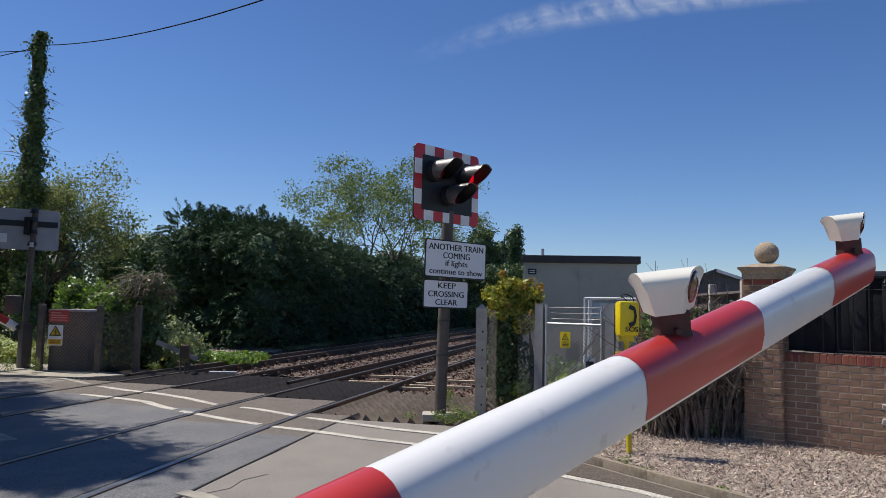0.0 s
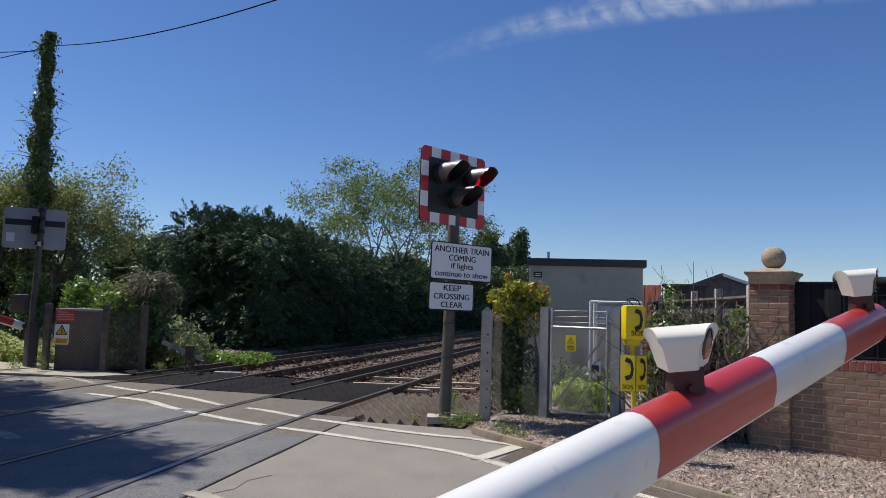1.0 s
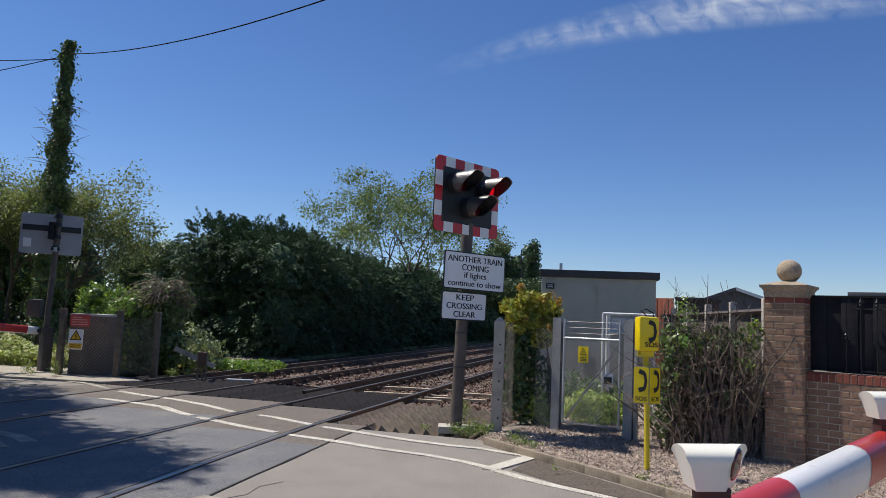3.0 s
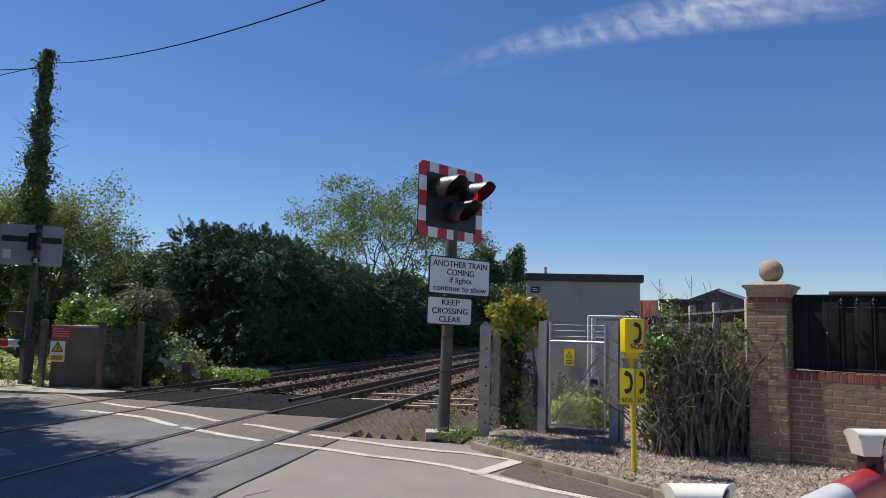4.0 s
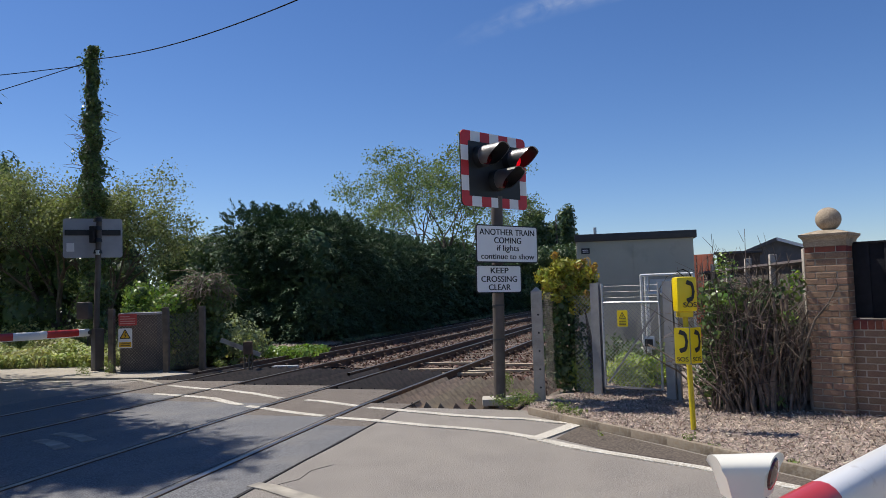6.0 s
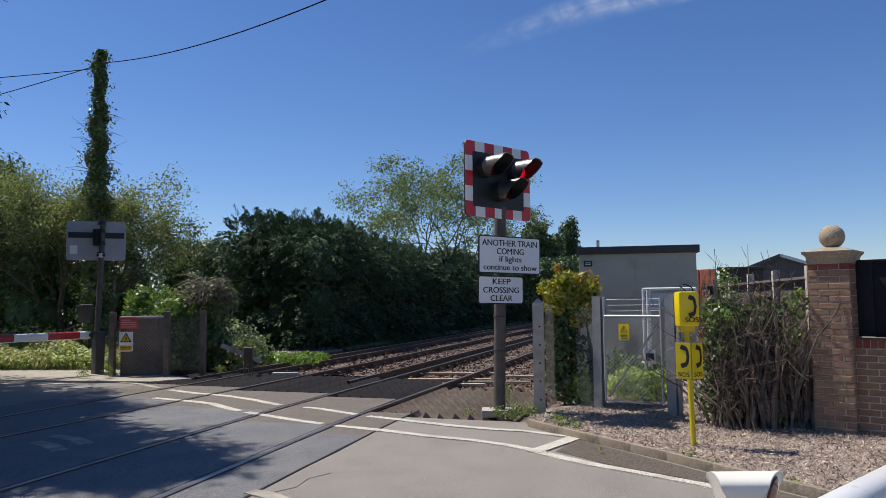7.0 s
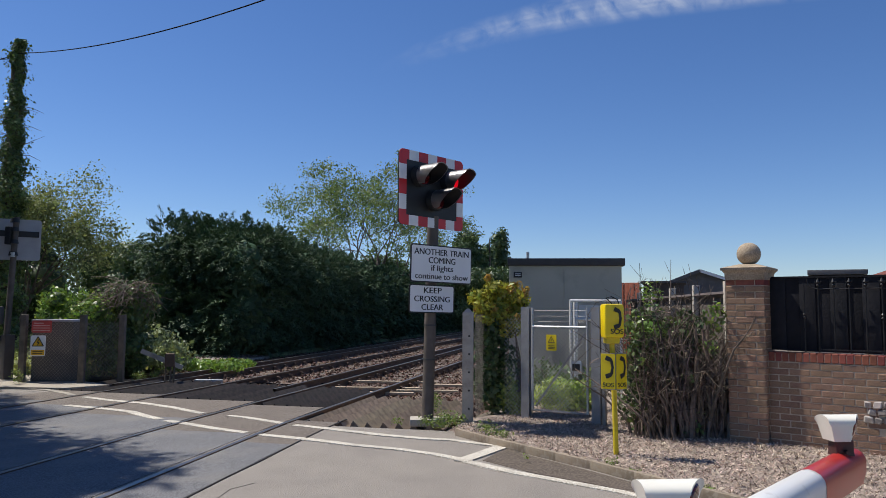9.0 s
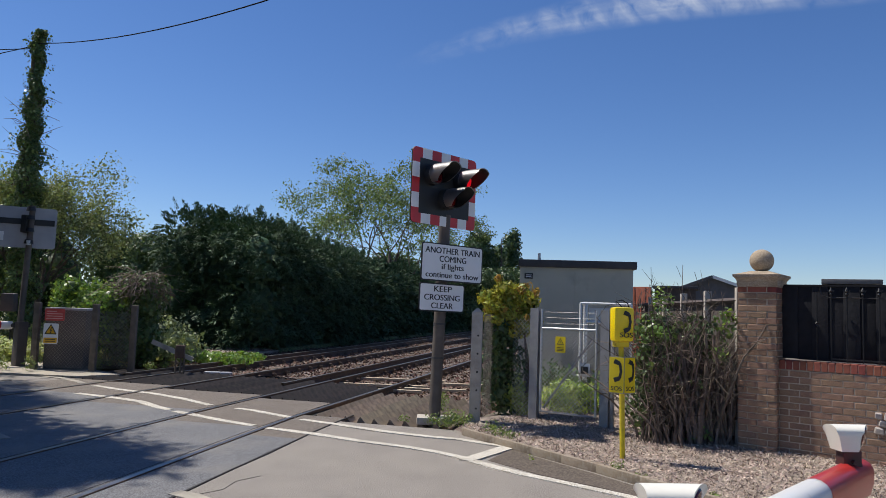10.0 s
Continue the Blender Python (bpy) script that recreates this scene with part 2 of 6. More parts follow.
M_GREY_LEAF = mat("grey green shrub leaves", (0.3, 0.35, 0.19), 0.6, (0.22, 0.27, 0.14), 3, island=0.35, translucent=0.25)
M_CABLE = mat("black cable", (0.01, 0.01, 0.012), 0.9, spec=0.1)


# ---- building helpers ----
def thing(name, label, category, group="", kind="", m=None):
    ob = tagged(new(name), label, category, group, kind)
    ob.empty_display_size = 0.2
    if m is not None:
        ob.matrix_world = m
    return ob


def mesh_of(bm, name, material, smooth=True):
    me = bpy.data.meshes.new(name)
    bm.normal_update()
    bm.to_mesh(me)
    bm.free()
    me.materials.append(material)
    if smooth:
        me.polygons.foreach_set("use_smooth", [True] * len(me.polygons))
        me.set_sharp_from_angle(angle=radians(35))
    return me


def part(name, bm, material, parent=None, label="", smooth=True):
    me = bm if isinstance(bm, bpy.types.Mesh) else mesh_of(bm, name, material, smooth)
    ob = new(name, me)
    if parent is not None:
        ob.parent = parent
    return tagged(ob, label)


def setting(name, bm, material, label, category, smooth=False):
    return tagged(part(name, bm, material, smooth=smooth), label, category, "", "structure")


def box(bm, c, s, m=None, bevel=0.0):
    t = Matrix.Translation(c) @ Matrix.Diagonal((*s, 1))
    r = bmesh.ops.create_cube(bm, size=1.0, matrix=(m @ t) if m is not None else t)
    if bevel:
        es = list({e for v in r["verts"] for e in v.link_edges})
        bmesh.ops.bevel(bm, geom=es, offset=bevel, segments=2, affect="EDGES", profile=0.6)
    return bm


def rod(bm, p, q, r0, r1=None, seg=8, caps=True):
    p, q = Vector(p), Vector(q)
    d = q - p
    m = Matrix.Translation((p + q) / 2) @ d.to_track_quat("Z", "Y").to_matrix().to_4x4()
    bmesh.ops.create_cone(bm, cap_ends=caps, segments=seg, radius1=r0, radius2=r0 if r1 is None else r1, depth=d.length, matrix=m)
    return bm


def tube(bm, pts, radii, seg=6):
    prev = None
    for i, p in enumerate(pts):
        p = Vector(p)
        d = (Vector(pts[min(i + 1, len(pts) - 1)]) - Vector(pts[max(i - 1, 0)])).normalized()
        q = d.to_track_quat("Z", "Y")
        r = radii[i] if not isinstance(radii, float) else radii
        ring = [bm.verts.new(p + q @ Vector((r * math.cos(a), r * math.sin(a), 0))) for a in [k * 2 * math.pi / seg for k in range(seg)]]
        if prev:
            for k in range(seg):
                bm.faces.new((prev[k], prev[(k + 1) % seg], ring[(k + 1) % seg], ring[k]))
        prev = ring
    return bm


def slab(bm, poly, z0, z1):
    lo = [bm.verts.new((x, y, z0)) for x, y in poly]
    hi = [bm.verts.new((x, y, z1)) for x, y in poly]
    bm.faces.new(hi)
    bm.faces.new(lo[::-1])
    n = len(poly)
    for i in range(n):
        bm.faces.new((lo[i], lo[(i + 1) % n], hi[(i + 1) % n], hi[i]))
    bmesh.ops.recalc_face_normals(bm, faces=bm.faces[:])
    return bm


def lathe(bm, prof, seg=24, m=None):
    rings = []
    for r, z in prof:
        ring = []
        for k in range(seg):
            a = 2 * math.pi * k / seg
            v = Vector((r * math.cos(a), r * math.sin(a), z))
            ring.append(bm.verts.new(m @ v if m is not None else v))
        rings.append(ring)
    for a, b in zip(rings, rings[1:]):
        for k in range(seg):
            bm.faces.new((a[k], a[(k + 1) % seg], b[(k + 1) % seg], b[k]))
    bm.faces.new(rings[0][::-1])
    bm.faces.new(rings[-1])
    return bm


def B():
    return bmesh.new()


def text_mesh(s, size, material, spacing=1.0, depth=0.001):
    cu = bpy.data.curves.new("lettering", "FONT")
    cu.body, cu.size, cu.align_x, cu.align_y, cu.extrude = s, size, "CENTER", "CENTER", depth
    cu.space_character = spacing
    ob = bpy.data.objects.new("lettering", cu)
    scene.collection.objects.link(ob)
    dg = bpy.context.evaluated_depsgraph_get()
    me = bpy.data.meshes.new_from_object(ob.evaluated_get(dg))
    bpy.data.objects.remove(ob)
    bm = bmesh.new()
    bm.from_mesh(me)
    twin = bmesh.ops.duplicate(bm, geom=bm.verts[:] + bm.edges[:] + bm.faces[:])["geom"]
    bmesh.ops.translate(bm, verts=[v for v in twin if isinstance(v, bmesh.types.BMVert)], vec=(size * 0.035, 0.0, size * 0.003))
    bm.to_mesh(me)
    bm.free()
    me.materials.clear()
    me.materials.append(material)
    return me


def lettering(s, size, material, parent, m, width=None, name="lettering"):
    me = text_mesh(s, size, material)
    xs = [v.co.x for v in me.vertices]
    k = width / (max(xs) - min(xs)) if width else 1.0
    ob = part(name, me, material, parent)
    ob.matrix_basis = m @ Matrix.Diagonal((k, 1, 1, 1))
    return ob


RNG = np.random.default_rng(7)


def leaf_mesh(name, centres, normals, size, material, long=1.7, jitter=0.35, hang=None):
    """Many small folded leaves, four corners each, as one mesh."""
    n = len(centres)
    nn = normals + RNG.normal(0, 0.6, (n, 3))
    nn /= np.linalg.norm(nn, axis=1, keepdims=True) + 1e-9
    t = RNG.normal(0, 1, (n, 3))
    if hang is not None:
        t = t * 0.5 + hang
    t -= nn * np.sum(t * nn, axis=1, keepdims=True)
    t /= np.linalg.norm(t, axis=1, keepdims=True) + 1e-9
    s = np.cross(nn, t)
    k = (size * (1 + jitter * RNG.normal(0, 1, n)).clip(0.4, 2.0))[:, None]
    a = centres - t * k * long * 0.5
    c = centres + t * k * long * 0.5
    b = centres + s * k * 0.5 + nn * k * 0.12
    d = centres - s * k * 0.5 + nn * k * 0.12
    v = np.stack([a, b, c, d], 1).reshape(-1, 3)
    me = bpy.data.meshes.new(name)
    me.vertices.add(4 * n)
    me.vertices.foreach_set("co", v.ravel())
    me.loops.add(4 * n)
    me.loops.foreach_set("vertex_index", np.arange(4 * n, dtype=np.int32))
    me.polygons.add(n)
    me.polygons.foreach_set("loop_start", np.arange(0, 4 * n, 4, dtype=np.int32))
    me.polygons.foreach_set("loop_total", np.full(n, 4, dtype=np.int32))
    me.update(calc_edges=True)
    me.materials.append(material)
    return me


def blobs_points(blobs, per, shell=0.55):
    """Points in the outer part of many lumps (x, y, z, rx, ry, rz), with outward directions."""
    P, N = [], []
    for x, y, z, rx, ry, rz in blobs:
        n = max(4, int(per * (rx * ry + ry * rz + rx * rz) / 3))
        d = RNG.normal(0, 1, (n, 3))
        d /= np.linalg.norm(d, axis=1, keepdims=True)
        r = (shell + (1 - shell) * RNG.random(n) ** 0.6)[:, None]
        r *= 1 + 0.13 * np.sin(d[:, :1] * 9 + x * 5) * np.sin(d[:, 1:2] * 8 + y) + 0.1 * np.sin(d[:, 2:] * 11 + z * 3)
        P.append(np.array([x, y, z]) + d * r * np.array([rx, ry, rz]))
        N.append(d)
    return np.concatenate(P), np.concatenate(N)


def limbs(bm, p, d, length, r, depth, tips, spread=0.55, up=0.25, seg=6):
    pts, rad = [Vector(p)], [r]
    q, e = Vector(p), Vector(d).normalized()
    k = 4
    for i in range(k):
        e = (e + Vector(RNG.normal(0, 0.12, 3)) + Vector((0, 0, up * 0.15))).normalized()
        q = q + e * length / k
        pts.append(q.copy())
        rad.append(r * (1 - 0.45 * (i + 1) / k))
    tube(bm, pts, rad, seg)
    if depth == 0:
        tips.append((q.copy(), e.copy()))
        return
    for j in range(3):
        f = 0.55 + 0.45 * (j + 1) / 3
        i = min(k, int(round(f * k)))
        side = Vector(RNG.normal(0, 1, 3))
        side = (side - e * side.dot(e)).normalized()
        limbs(bm, pts[i], e + side * spread * (1.2 if j < 2 else 0.5), length * RNG.uniform(0.55, 0.75), rad[i] * 0.65, depth - 1, tips, spread, up, 5)


def tree(name, label, base, height, crown_r, leaf, leaf_size, trunk_r=0.2, n_leaf=220, fork=0.35, depth=3, clump=0.55, spread=0.6, up=0.3):
    ob = thing(name, label, "tree", m=pose(*base))
    bm, tips = B(), []
    h0 = height * fork
    tube(bm, [(0, 0, -0.3), (0.05, 0, h0 * 0.5), (0, 0.06, h0)], [trunk_r * 1.25, trunk_r, trunk_r * 0.85], 10)
    for k in range(5):
        a = k * 2 * math.pi / 5 + RNG.uniform(-0.4, 0.4)
        out = crown_r / max(0.1, height - h0) * RNG.uniform(0.5, 1.3) if k else 0.05
        limbs(bm, (0, 0, h0 * RNG.uniform(0.8, 1.0)), (math.cos(a) * out, math.sin(a) * out, 1), (height - h0) * 0.5, trunk_r * 0.55, depth, tips, spread, up)
    part("trunk", bm, M_BARK, ob)
    T = np.array([t for t, _ in tips])
    cs, ns = [], []
    for t in T:
        d = RNG.normal(0, 1, (n_leaf, 3))
        d /= np.linalg.norm(d, axis=1, keepdims=True)
        c = t + d * (RNG.random((n_leaf, 1)) ** 0.6) * clump * 1.7 * np.array([1, 1, 0.75])
        cs.append(c)
        ns.append((c - t) + np.array([0, 0, 0.25]))
    part("crown", leaf_mesh("crown", np.concatenate(cs), np.concatenate(ns), leaf_size, leaf), leaf, ob)
    return ob


# ---- the line's own axes: U along the rails, N to their far side ----
U = Vector((math.sin(radians(14.5)), math.cos(radians(14.5)), 0))
N = Vector((-U.y, U.x, 0))
RAILS = (4.43, 5.865, 7.97, 9.405)


BEND_AT = 9.5


def rp(o, s, z=0.0):
    """A place o metres across and s metres along the line; the near rails draw slightly together before the bend."""
    o -= float(np.interp(o, (3.0, 4.5, 5.9, 7.9), (0.06, 0.06, 0.04, 0.0))) * max(0.0, BEND_AT - s)
    return U * s + N * o + Vector((0, 0, z))


def quad_strip(o0, o1, s0, s1):
    return [tuple(rp(o, s)[:2]) for o, s in ((o0, s0), (o0, s1), (o1, s1), (o1, s0))]


# ---- ground, road, crossing ----
bm = B()
slab(bm, [(-1500, -1500), (1500, -1500), (1500, 1500), (-1500, 1500)], -0.6, -0.3)
setting("ground", bm, M_GRASSBASE, "rough grassy ground reaching the horizon", "ground")
KERB = [(0.5, 9.52), (0.87, 8.9), (1.24, 8.34), (1.5, 7.95), (1.78, 7.53), (2.08, 7.02), (2.68, 6.06), (3.42, 5.15), (5.4, 3.0), (9.0, 0.2)]
bm = B()
slab(bm, [(-60, 15.0), (-11.2, 15.0), (-8.6, 14.75), (-6.9, 14.55), (-5.3, 13.0), (-1.1, 10.25), (0.45, 9.85)] + KERB + [(14, -4), (14, -40), (-60, -40)], -0.3, 0.0)
setting("road", bm, M_ASPHALT, "worn warm grey asphalt road surface", "road")
deck = thing("crossing_deck", "dark blue-grey asphalt level crossing deck between rails", "crossing deck", "", "structure")
for o0, o1, s2 in ((3.76, 4.39, 8.2), (4.53, 5.83, 8.75), (5.97, 7.93, 9.75), (8.07, 9.37, 10.5), (9.5, 10.4, 10.9)):
    part("deck_panel", slab(B(), quad_strip(o0, o1, -30, s2), -0.28, 0.006), M_DECK, deck, smooth=False)
for o0, o1, s0, s1 in ((3.76, 4.39, 8.2, 9.95), (4.53, 5.83, 8.75, 11.35), (5.97, 7.93, 9.75, 11.75), (8.07, 9.37, 10.5, 12.2), (9.5, 10.4, 10.9, 12.3)):
    part("deck_edge_panel", slab(B(), quad_strip(o0, o1, s0, s1), -0.28, 0.006), M_BROWNDECK, deck, "worn brown edge panel", smooth=False)
bm = B()
for o in RAILS:
    slab(bm, quad_strip(o - 0.06, o + 0.06, -30, 11.0), -0.28, -0.03)
setting("flangeway", bm, M_GROOVE, "dark grooves beside the rails in the deck", "groove")


def stripe(bm, pts, w, z0, z1):
    P = [Vector((x, y, 0)) for x, y in pts]
    L, R = [], []
    for i, p in enumerate(P):
        d = (P[min(i + 1, len(P) - 1)] - P[max(i - 1, 0)]).normalized()
        k = Vector((-d.y, d.x, 0)) * w / 2 * (1 + 0.12 * math.sin(i * 7.3))
        L.append(p + k)
        R.append(p - k)
    for i in range(len(P) - 1):
        q = [L[i], L[i + 1], R[i + 1], R[i]]
        hi = [bm.verts.new((v.x, v.y, z1)) for v in q]
        lo = [bm.verts.new((v.x, v.y, z0)) for v in q]
        bm.faces.new(hi[::-1])
        for k in range(4):
            bm.faces.new((lo[k], lo[(k + 1) % 4], hi[(k + 1) % 4], hi[k]))
    bmesh.ops.recalc_face_normals(bm, faces=bm.faces[:])


LINE_OUT = [(-8.33, 15.02), (-7.7, 14.78), (-7.1, 14.46), (-6.55, 13.95), (-6.29, 13.64)]
LINE_OUT2 = [(-6.0, 13.42), (-5.28, 12.91), (-4.64, 12.58), (-3.96, 12.05), (-3.29, 11.38)]
LINE_OUT3 = [(-2.85, 11.16), (-2.58, 11.02), (-1.86, 10.41)]
LINE_OUT4 = [(-1.72, 10.3), (-1.16, 9.96), (-0.52, 9.54), (0.06, 9.26), (0.41, 9.16), (0.77, 8.89), (1.05, 8.73)]
LINE_IN = [(-5.77, 12.28), (-4.83, 11.8), (-4.45, 11.56), (-3.98, 11.03), (-3.72, 10.8)]
LINE_IN2 = [(-3.6, 10.68), (-3.48, 10.59), (-2.73, 10.0), (-2.22, 9.66)]
LINE_IN3 = [(-2.02, 9.52), (-1.67, 9.35), (-1.2, 9.1), (-0.76, 8.82), (-0.21, 8.55), (0.18, 8.28), (0.42, 8.04), (0.53, 7.88), (0.74, 7.61), (0.98, 7.34), (1.23, 7.12), (1.82, 6.58), (2.4, 5.85), (3.2, 4.85), (5.0, 2.9)]
LINE_NEAR = [(-2.06, 6.24), (-1.89, 6.15), (-1.63, 5.92), (-1.4, 5.74), (-1.0, 5.3)]
for name, pts, w, m in (("road_line", LINE_OUT, 0.13, M_PAINT_OLD), ("road_line", LINE_OUT2, 0.13, M_PAINT), ("road_line", LINE_OUT3, 0.11, M_PAINT), ("road_line", LINE_OUT4, 0.12, M_PAINT),
                        ("road_line", LINE_IN, 0.14, M_PAINT), ("road_line", LINE_IN2, 0.12, M_PAINT), ("road_line", LINE_IN3, 0.12, M_PAINT), ("road_line", LINE_NEAR, 0.14, M_PAINT_OLD),
                        ("road_line", [(0.45, 7.88), (1.03, 8.77)], 0.16, M_PAINT), ("road_line", [(-5.36, 8.4), (-5.05, 8.2), (-4.74, 7.88)], 0.15, M_PAINT_OLD),
                        ("road_line", [(-5.38, 8.8), (-5.0, 8.6), (-4.66, 8.28)], 0.15, M_PAINT_OLD), ("road_line", [(-10.6, 15.0), (-9.34, 14.72), (-8.5, 14.4)], 0.13, M_PAINT_OLD),
                        ("road_line", [(-8.5, 13.5), (-7.75, 13.88)], 0.12, M_PAINT_OLD)):
    bm = B()
    stripe(bm, pts, w, 0.0, 0.0125 if len(pts) > 2 else 0.0165)
    setting(name, bm, m, "cracked cream-white painted road line", "road marking")
bm = B()
slab(bm, [(1.04, 8.7), (0.7, 7.96), (1.14, 7.36), (1.72, 6.82), (2.46, 5.88), (3.24, 4.97), (3.36, 5.1), (2.62, 6.02), (2.02, 6.97), (1.72, 7.48), (1.18, 8.32)], -0.1, 0.005)
setting("gutter_dirt", bm, M_GUTTER, "dark earthy strip between road line and kerb", "dirt")
# dark joint between deck and road
bm = B()
stripe(bm, [tuple((rp(3.74 + 0.01 * math.sin(i * 2.1), -10 + i * 0.75))[:2]) for i in range(28)], 0.022, 0.0, 0.009)
setting("joint", bm, M_GROOVE, "dark cracked joint between deck and road", "joint")
for pts in ([(-1.95, 6.1), (-1.72, 6.42), (-1.66, 6.72), (-1.5, 6.95)], [(-1.8, 5.2), (-1.62, 5.5), (-1.7, 5.8)]):
    bm = B()
    stripe(bm, [(x + 0.02 * math.sin(9 * y), y) for x, y in pts], 0.006, 0.0, 0.003)
    setting("crack", bm, M_GROOVE, "thin dark crack in the worn road surface", "crack")

# ---- track ----
bm = B()
slab(bm, quad_strip(1.6, 11.6, 9.2, 170), -0.4, -0.15)
setting("ballast_bed", bm, M_BALLAST, "brown rail ballast bed", "ballast")
setting("gravel_verge", slab(B(), quad_strip(11.6, 14.2, 13.2, 24), -0.4, -0.06), M_GRAVEL, "pale gravel strip beside the ballast", "gravel")
n = 60000
o = RNG.uniform(1.7, 14.1, n)
s = 11 + 34 * RNG.random(n) ** 1.7
P = np.array([U.x, U.y, 0]) * s[:, None] + np.array([N.x, N.y, 0]) * o[:, None]
P[:, 2] = np.where(o > 11.6, -0.055, -0.145) + 0.03 * RNG.random(n)
pale = P[(o > 11.5) & (s > 13.4) & (s < 24)]
tagged(part("gravel_stones", leaf_mesh("gravel_stones", pale, np.tile([0, 0, 1.0], (len(pale), 1)), 0.045, M_PEBBLE, long=1.2), M_PEBBLE), "loose pale gravel beside the ballast", "gravel", "", "stuff")
P = P[o < 11.6]
n = len(P)
tagged(part("ballast_stones", leaf_mesh("ballast_stones", P, np.tile([0, 0, 1.0], (n, 1)), 0.05, M_STONE, long=1.2), M_STONE), "loose grey-brown ballast stones between the rails", "ballast", "", "stuff")


def rail(o, z=0.015, s0=-25.0, w=0.036, name="rail", label="long steel running rail with polished head"):
    ob = thing(name, label, "rail", "running rails")
    bm = B()
    prof = [(-w, 0), (w, 0), (w, -0.035), (0.012, -0.05), (0.012, -0.13), (0.068, -0.15), (0.068, -0.162), (-0.068, -0.162), (-0.068, -0.15), (-0.012, -0.13), (-0.012, -0.05), (-w, -0.035)]
    stations = [s0, BEND_AT, 160] if s0 < BEND_AT else [s0, 160]
    rings = [[bm.verts.new(rp(o, s, z) + N * x + Vector((0, 0, y))) for x, y in prof] for s in stations]
    for a, b in zip(rings, rings[1:]):
        for i in range(len(prof)):
            bm.faces.new((a[i], a[(i + 1) % len(prof)], b[(i + 1) % len(prof)], b[i]))
    bmesh.ops.recalc_face_normals(bm, faces=bm.faces[:])
    part("rail_body", bm, M_RAILSIDE, ob, smooth=False)
    bm = B()
    for a, b in zip(stations, stations[1:]):
        slab(bm, [tuple((rp(o, q) + N * x)[:2]) for x, q in ((-w * 0.8, a), (-w * 0.8, b), (w * 0.8, b), (w * 0.8, a))], z, z + 0.003)
    part("rail_head", bm, M_RAILTOP, ob, "polished steel running surface", smooth=False)
    return ob


bm = B()
box(bm, (0, 0, 0), (0.36, 0.17, 0.03))
for x in (-0.085, 0.085):
    box(bm, (x, 0, 0.045), (0.05, 0.12, 0.07), bevel=0.01)
    rod(bm, (x * 1.6, 0, 0.0), (x * 1.6, 0, 0.06), 0.022, None, 6)
CHAIR = mesh_of(bm, "rail_chair", M_RAILSIDE, False)
for o in RAILS:
    ob = rail(o)
    for i in range(40):
        q = rp(o, 14.6 + i * 0.7)
        part("rail_chair", CHAIR, M_RAILSIDE, ob).matrix_basis = pose(q.x, q.y, -0.128, 0, 0, -14.5)
for o in (6.3, 9.85):
    rail(o, 0.06, 13.2, 0.034, "conductor_rail", "rusty raised conductor rail beside the track")

# timber trespass guards: ridged strips along the rails past the deck
GUARDS = ((2.3, 4.3, 9.98, 13.0, M_GUARD), (4.6, 5.75, 11.4, 14.2, M_GUARD_DARK), (6.05, 7.85, 11.8, 14.4, M_GUARD_DARK), (8.12, 9.3, 12.22, 14.6, M_GUARD_DARK), (9.55, 10.7, 12.35, 14.6, M_GUARD_DARK))
for o0, o1, s0, s1, m in GUARDS:
    ob = thing("trespass_guard", "ridged brown timber anti-trespass guard beside the deck", "trespass guard", "trespass guards")
    k = int((o1 - o0) / 0.21)
    w = (o1 - o0) / k
    bm = B()
    prof = [(-w * 0.48, -0.12), (w * 0.48, -0.12), (w * 0.44, -0.1), (-w * 0.12, 0.03), (-w * 0.42, -0.1)]
    a = [bm.verts.new((x, 0, z)) for x, z in prof]
    b = [bm.verts.new((x, s1 - s0, z)) for x, z in prof]
    bm.faces.new(a)
    bm.faces.new(b[::-1])
    for i in range(5):
        bm.faces.new((a[i], a[(i + 1) % 5], b[(i + 1) % 5], b[i]))
    bmesh.ops.recalc_face_normals(bm, faces=bm.faces[:])
    me = mesh_of(bm, "ridge", m, False)
    for i in range(k):
        r = part("ridge", me, m, ob)
        q = rp(o0 + w * (i + 0.5), s0 + RNG.uniform(-0.03, 0.03))
        r.matrix_basis = pose(q.x, q.y, RNG.uniform(-0.01, 0.005), 0, 0, -14.5)

bm = B()
box(bm, (0, 0, 0), (2.5, 0.24, 0.12), bevel=0.012)
sl = mesh_of(bm, "sleeper", M_SLEEPER)
for a, b in ((0, 1), (2, 3)):
    track = thing("track_sleepers", "row of weathered sleepers under the rails", "sleepers")
    mid = (RAILS[a] + RAILS[b]) / 2
    for i in range(70):
        q = rp(mid, 14.6 + i * 0.7)
        t = part("sleeper", sl, M_SLEEPER, track)
        t.matrix_basis = pose(q.x, q.y, -0.197, 0, 0, 90 - 14.5 + 90)
for o, s, ln, a in ((5.1, 15.2, 2.3, 4), (4.7, 14.4, 1.7, -2), (3.7, 15.0, 1.3, 5), (3.2, 16.3, 1.5, 2), (5.0, 16.6, 2.2, 1)):
    bm = B()
    q = rp(o, s)
    box(bm, (q.x, q.y, -0.1), (ln, 0.12, 0.06), None, 0.008)
    bmesh.ops.rotate(bm, verts=bm.verts[:], cent=(q.x, q.y, 0), matrix=Matrix.Rotation(radians(a - 8), 3, "Z"))
    tagged(part("timber_batten", bm, M_SLEEPER_PALE), "pale sunlit timber batten lying across the track", "batten", "battens")
bm = B()
q = rp(7.0, 15.2)
tube(bm, [(q.x + 0.85 * math.cos(a), q.y + 0.5 * math.sin(a), -0.1 + 0.03 * math.sin(3 * a)) for a in [k * 0.2 for k in range(30)]], 0.022)
